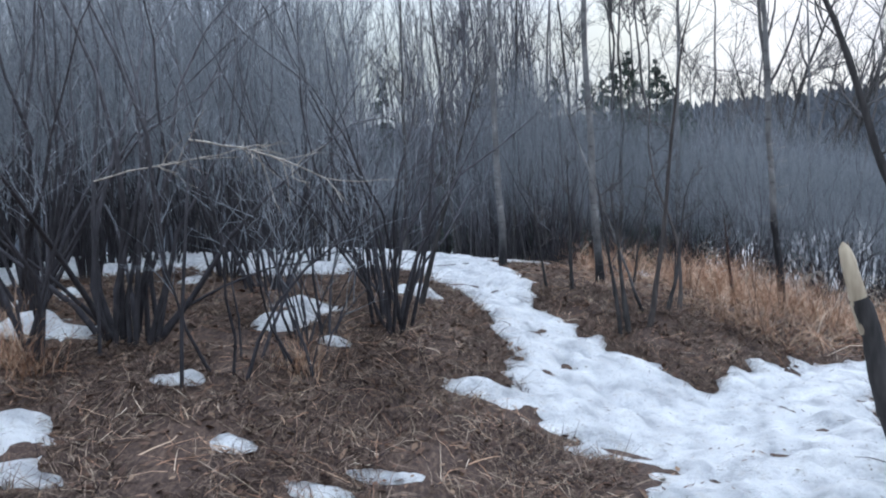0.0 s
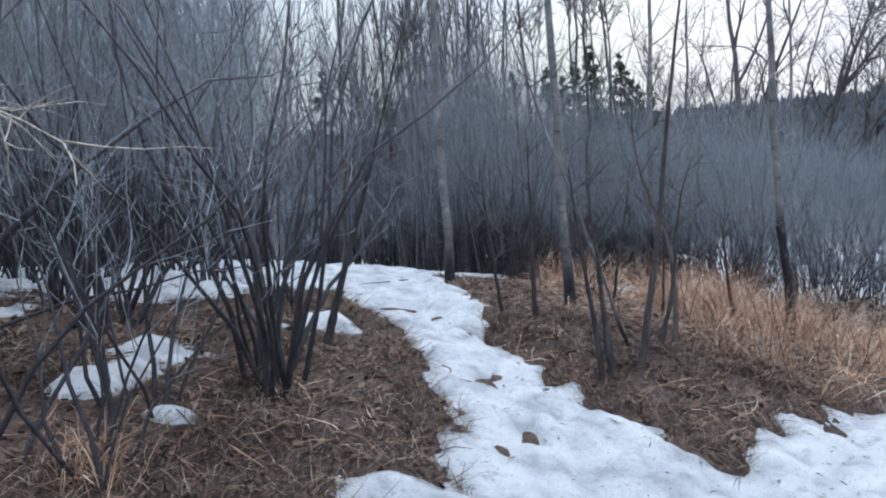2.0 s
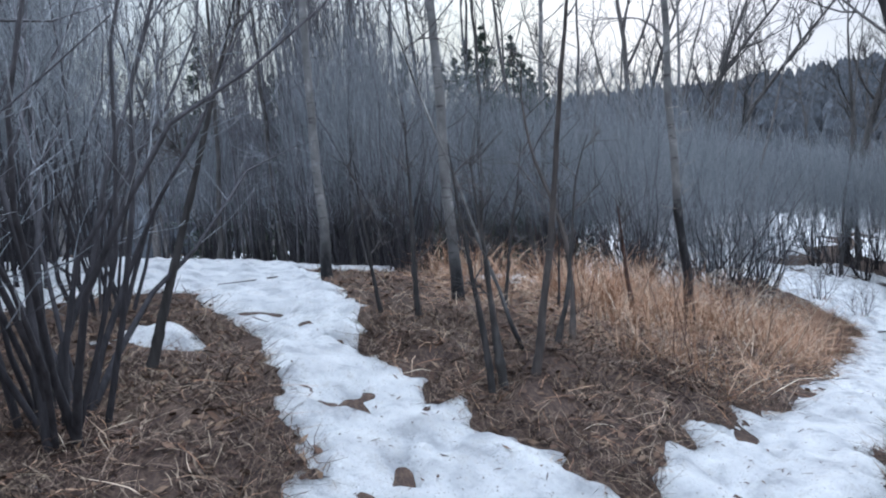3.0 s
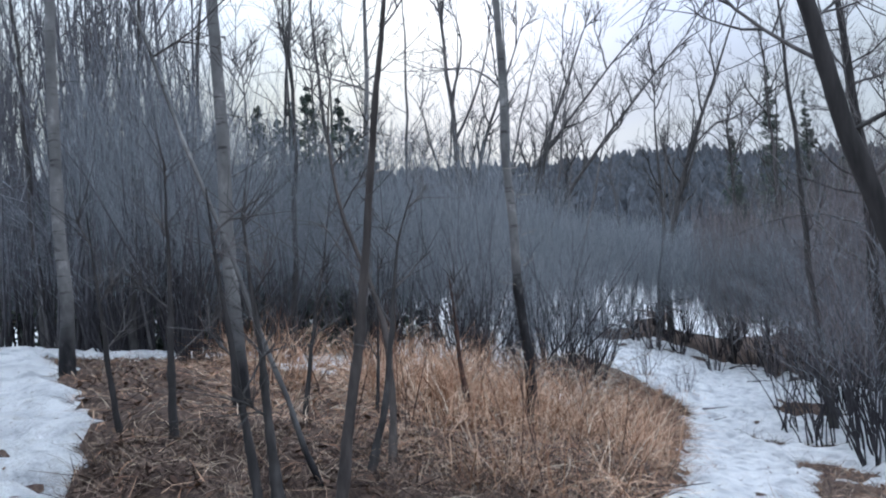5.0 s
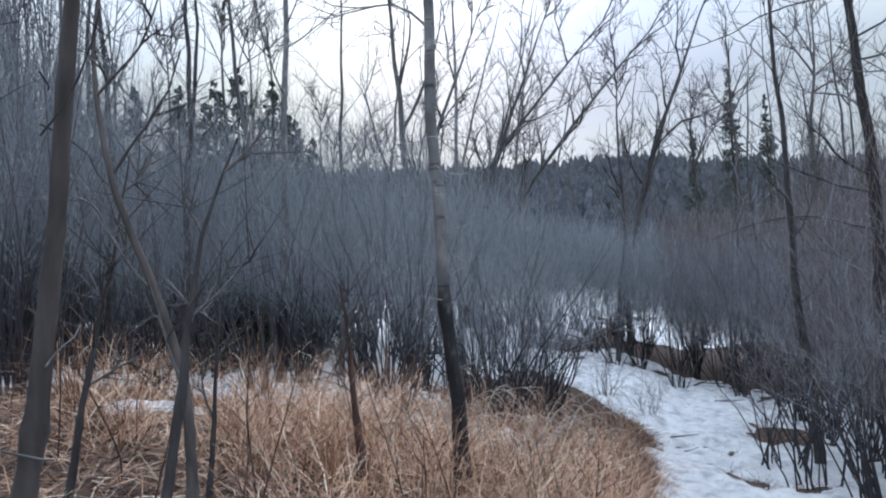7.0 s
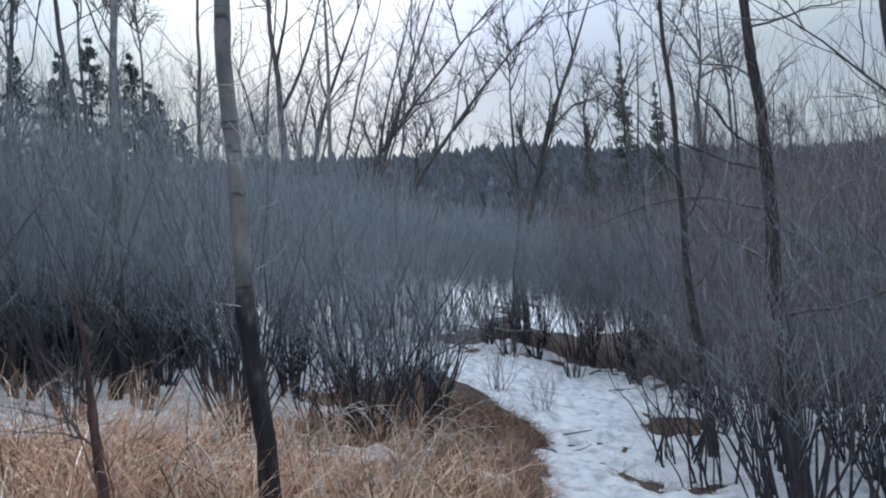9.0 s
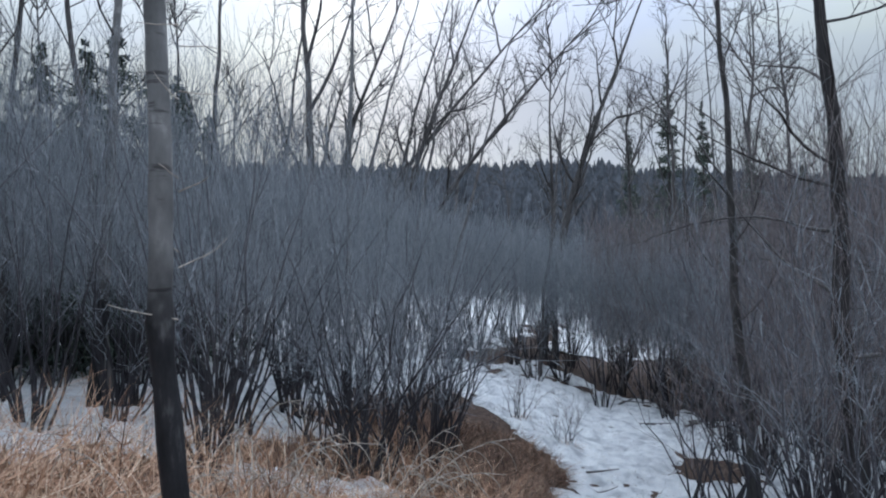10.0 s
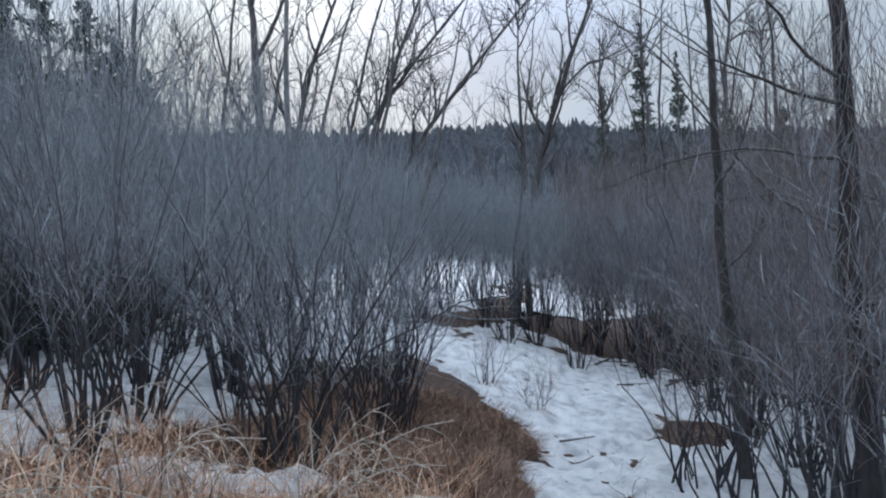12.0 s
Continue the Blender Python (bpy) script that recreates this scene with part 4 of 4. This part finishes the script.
def hanging_branch(x, y, z, way, length, seed, label):
    """A bleached dead branch reaching out of the thicket, carried by a thin stem."""
    rng = np.random.default_rng(seed)
    ob = thing("dead_branch", x, y, label, "branch", "dead branches", sink=0.05)
    up = curve(np.array([[0.0, 0.0, 0.0]]), np.array([[0.02, -0.02, 1.0]]), np.array([z]), 8, rng, 0.02)
    child("stem", mesh_of("stem", *tubes(up, taper(1, 8, [0.016], 0.009), 5), STEM), ob)
    C = curve(up[:, -1], np.array([way]), np.array([length]), 12, rng, 0.16, -0.03)
    child("limb", mesh_of("limb", *tubes(C, taper(1, 12, [0.008], 0.002), 5), DEADTWIG), ob, "bleached arching limb")
    s, w, t, _ = sprout(C, 13, rng, 0.2, 0.9, 0.0)
    T = curve(s, w, rng.uniform(0.15, 0.5, len(s)), 5, rng, 0.2, -0.05)
    for i in range(len(s)):
        child("twig", mesh_of("twig", *tubes(T[i:i + 1], taper(1, 5, [0.004], 0.0015), 4), DEADTWIG), ob)


hanging_branch(-1.75, 5.5, 1.75, (1.0, -0.25, 0.15), 1.4, 90, "bleached dead branch arching out of the willow clump")
hanging_branch(-2.5, 5.9, 1.35, (1.0, -0.1, 0.1), 1.5, 91, "grey dead branch reaching sideways from shrubs")


def stick(x, y, length, turn, r, seed, label="dark fallen stick lying on trodden snow"):
    rng = np.random.default_rng(seed)
    C = curve(np.array([[0.0, 0, 0]]), np.array([[1.0, 0, 0]]), np.array([length]), 7, rng, 0.10)
    C[..., 2] *= 0.15
    ob = new("stick", mesh_of("stick", *tubes(C, taper(1, 7, [r], r * 0.4), 6, 0.1, rng), LIMB))
    z = float(max(ground_height(x, y), snow_top(x, y)))
    ob.matrix_basis = pose(x, y, z + r * 0.6, 0, 0, turn)
    tagged(ob, label, "stick", "fallen sticks")


stick(11.3, 14.85, 0.5, -35, 0.018, 1)
stick(10.9, 14.2, 0.35, -10, 0.010, 2)
for i in range(26):
    r2 = np.random.default_rng(500 + i)
    x, y = r2.uniform(-3.5, 7.0), r2.uniform(3.4, 12)
    stick(x, y, r2.uniform(0.35, 1.1), r2.uniform(0, 360), r2.uniform(0.004, 0.010), 600 + i, "thin dead stick lying on the ground")
for i in range(9):
    r2 = np.random.default_rng(700 + i)
    x, y = r2.uniform(14.9, 18), r2.uniform(15.5, 19)
    stick(x, y, r2.uniform(0.6, 2.2), r2.uniform(-80, 40), r2.uniform(0.015, 0.035), 800 + i, "fallen branch lying in snow under shrubs")


def tuft(x, y, n, tall, seed, label, material=None):
    rng = np.random.default_rng(seed)
    px, py = x + rng.normal(0, 0.09, n), y + rng.normal(0, 0.09, n)
    V, Q = blades(px, py, tall * rng.uniform(0.6, 1.1, n), rng.uniform(0.02, 0.45, n), rng.uniform(0.003, 0.006, n), rng, 1.3, 6)
    tagged(new("grass_tuft", mesh_of("grass_tuft", V, Q, material or STRAW, False)), label, "grass tuft", "grass tufts")


tuft(-3.0, 5.6, 160, 0.65, 1, "pale straw tuft at the foot of a shrub")
tuft(-2.75, 5.45, 110, 0.5, 2, "pale straw tuft on leaf litter")
tuft(-1.02, 6.0, 90, 0.4, 3, "dry grass tuft among thin stems")
for i in range(34):
    r2 = np.random.default_rng(900 + i)
    a, b = r2.uniform(2.2, 9.0), r2.uniform(0.7, 2.7)
    tuft(2.5 + 0.75 * a - 0.66 * b, 6.8 + 0.66 * a + 0.75 * b, 70, r2.uniform(0.5, 0.85), 950 + i, "tall tan grass tuft with drooping blades on the mound")


for i in range(26):
    r2 = np.random.default_rng(1500 + i)
    a, b = r2.uniform(6.6, 10.0), r2.uniform(0.2, 1.9)
    tx, ty = 2.5 + 0.75 * a - 0.66 * b, 6.8 + 0.66 * a + 0.75 * b
    if bool(on_mound(np.array(tx), np.array(ty))):
        tuft(tx, ty, 90, r2.uniform(0.25, 0.42), 1550 + i, "low brown grass tuft drooping over the mound end", BROWN)


def bent_stalks(x, y, n, seed):
    """Long pale stalks that arch over under their own weight."""
    rng = np.random.default_rng(seed)
    ob = thing("bent_grass", x, y, "long bleached grass stalks arching over", "grass tuft", "bent stalks", sink=0.02)
    az = rng.uniform(0, 6.28, n)
    way = np.stack([0.35 * np.cos(az), 0.35 * np.sin(az), np.ones(n)], -1)
    s = np.stack([rng.normal(0, 0.06, n), rng.normal(0, 0.06, n), np.zeros(n)], -1)
    C = curve(s, way, rng.uniform(0.7, 1.25, n), 9, rng, 0.03, 0.0)
    t = np.linspace(0, 1, 9)
    L = rng.uniform(0.25, 0.6, n)
    C[..., 0] += (L * np.cos(az))[:, None] * t ** 2
    C[..., 1] += (L * np.sin(az))[:, None] * t ** 2
    C[..., 2] -= (0.55 * rng.uniform(0.6, 1.1, n))[:, None] * t ** 3
    for i in range(n):
        child("stalk", mesh_of("stalk", *tubes(C[i:i + 1], taper(1, 9, [0.0048], 0.0022), 4), DEADTWIG), ob)
        for j in (4, 5, 6, 7):
            D = curve(C[i, j][None], np.array([[math.cos(az[i]) * 0.6, math.sin(az[i]) * 0.6, 0.1]]), rng.uniform(0.18, 0.38, 1), 6, rng, 0.08, -0.42)
            child("drooping_leaf", mesh_of("drooping_leaf", *tubes(D, taper(1, 6, [0.0042], 0.0016), 3), DEADTWIG), ob)


for i, (x, y) in enumerate([(5.35, 11.3), (5.6, 11.5), (5.75, 11.0), (6.3, 11.5), (5.5, 11.9), (5.8, 12.3), (6.4, 11.9), (6.7, 12.4), (6.0, 11.4), (7.2, 12.7), (4.8, 10.9), (5.2, 12.2), (4.3, 10.6)]):
    bent_stalks(x, y, 4, 1200 + i)
tuft(11.97, 15.85, 60, 0.25, 21, "brown grass tuft round a small shrub in snow")
tuft(11.9, 16.95, 60, 0.25, 22, "brown grass tuft under a spreading shrub in snow")


def dead_weeds():
    """Thin upright dead weed stalks on the mound and along the trail edge."""
    rng = np.random.default_rng(44)
    made = 0
    for _ in range(600):
        if made >= 70:
            break
        x, y = rng.uniform(2.2, 10), rng.uniform(7.6, 15)
        if not bool(on_mound(np.array(x), np.array(y))):
            continue
        P = curve(np.array([[0.0, 0, -0.02]]), np.array([[rng.normal(0, 0.15), rng.normal(0, 0.15), 1.0]]), np.array([rng.uniform(0.4, 0.95)]), 6, rng, 0.07, 0.0)
        ob = thing("dead_weed", x, y, "thin dry reddish weed stalk standing in grass", "weed", "dead weeds", sink=0.01)
        child("stalk", mesh_of("stalk", *tubes(P, taper(1, 6, [0.005], 0.0018), 4), REDBARK), ob)
        s0, w0, _, _ = sprout(P, 4, rng, 0.4, 0.7, 0.3)
        T = curve(s0, w0, rng.uniform(0.08, 0.25, 4), 4, rng, 0.12, 0.02)
        for j in range(4):
            child("side_shoot", mesh_of("side_shoot", *tubes(T[j:j + 1], taper(1, 4, [0.0026], 0.001), 3), REDBARK), ob)
        made += 1


dead_weeds()
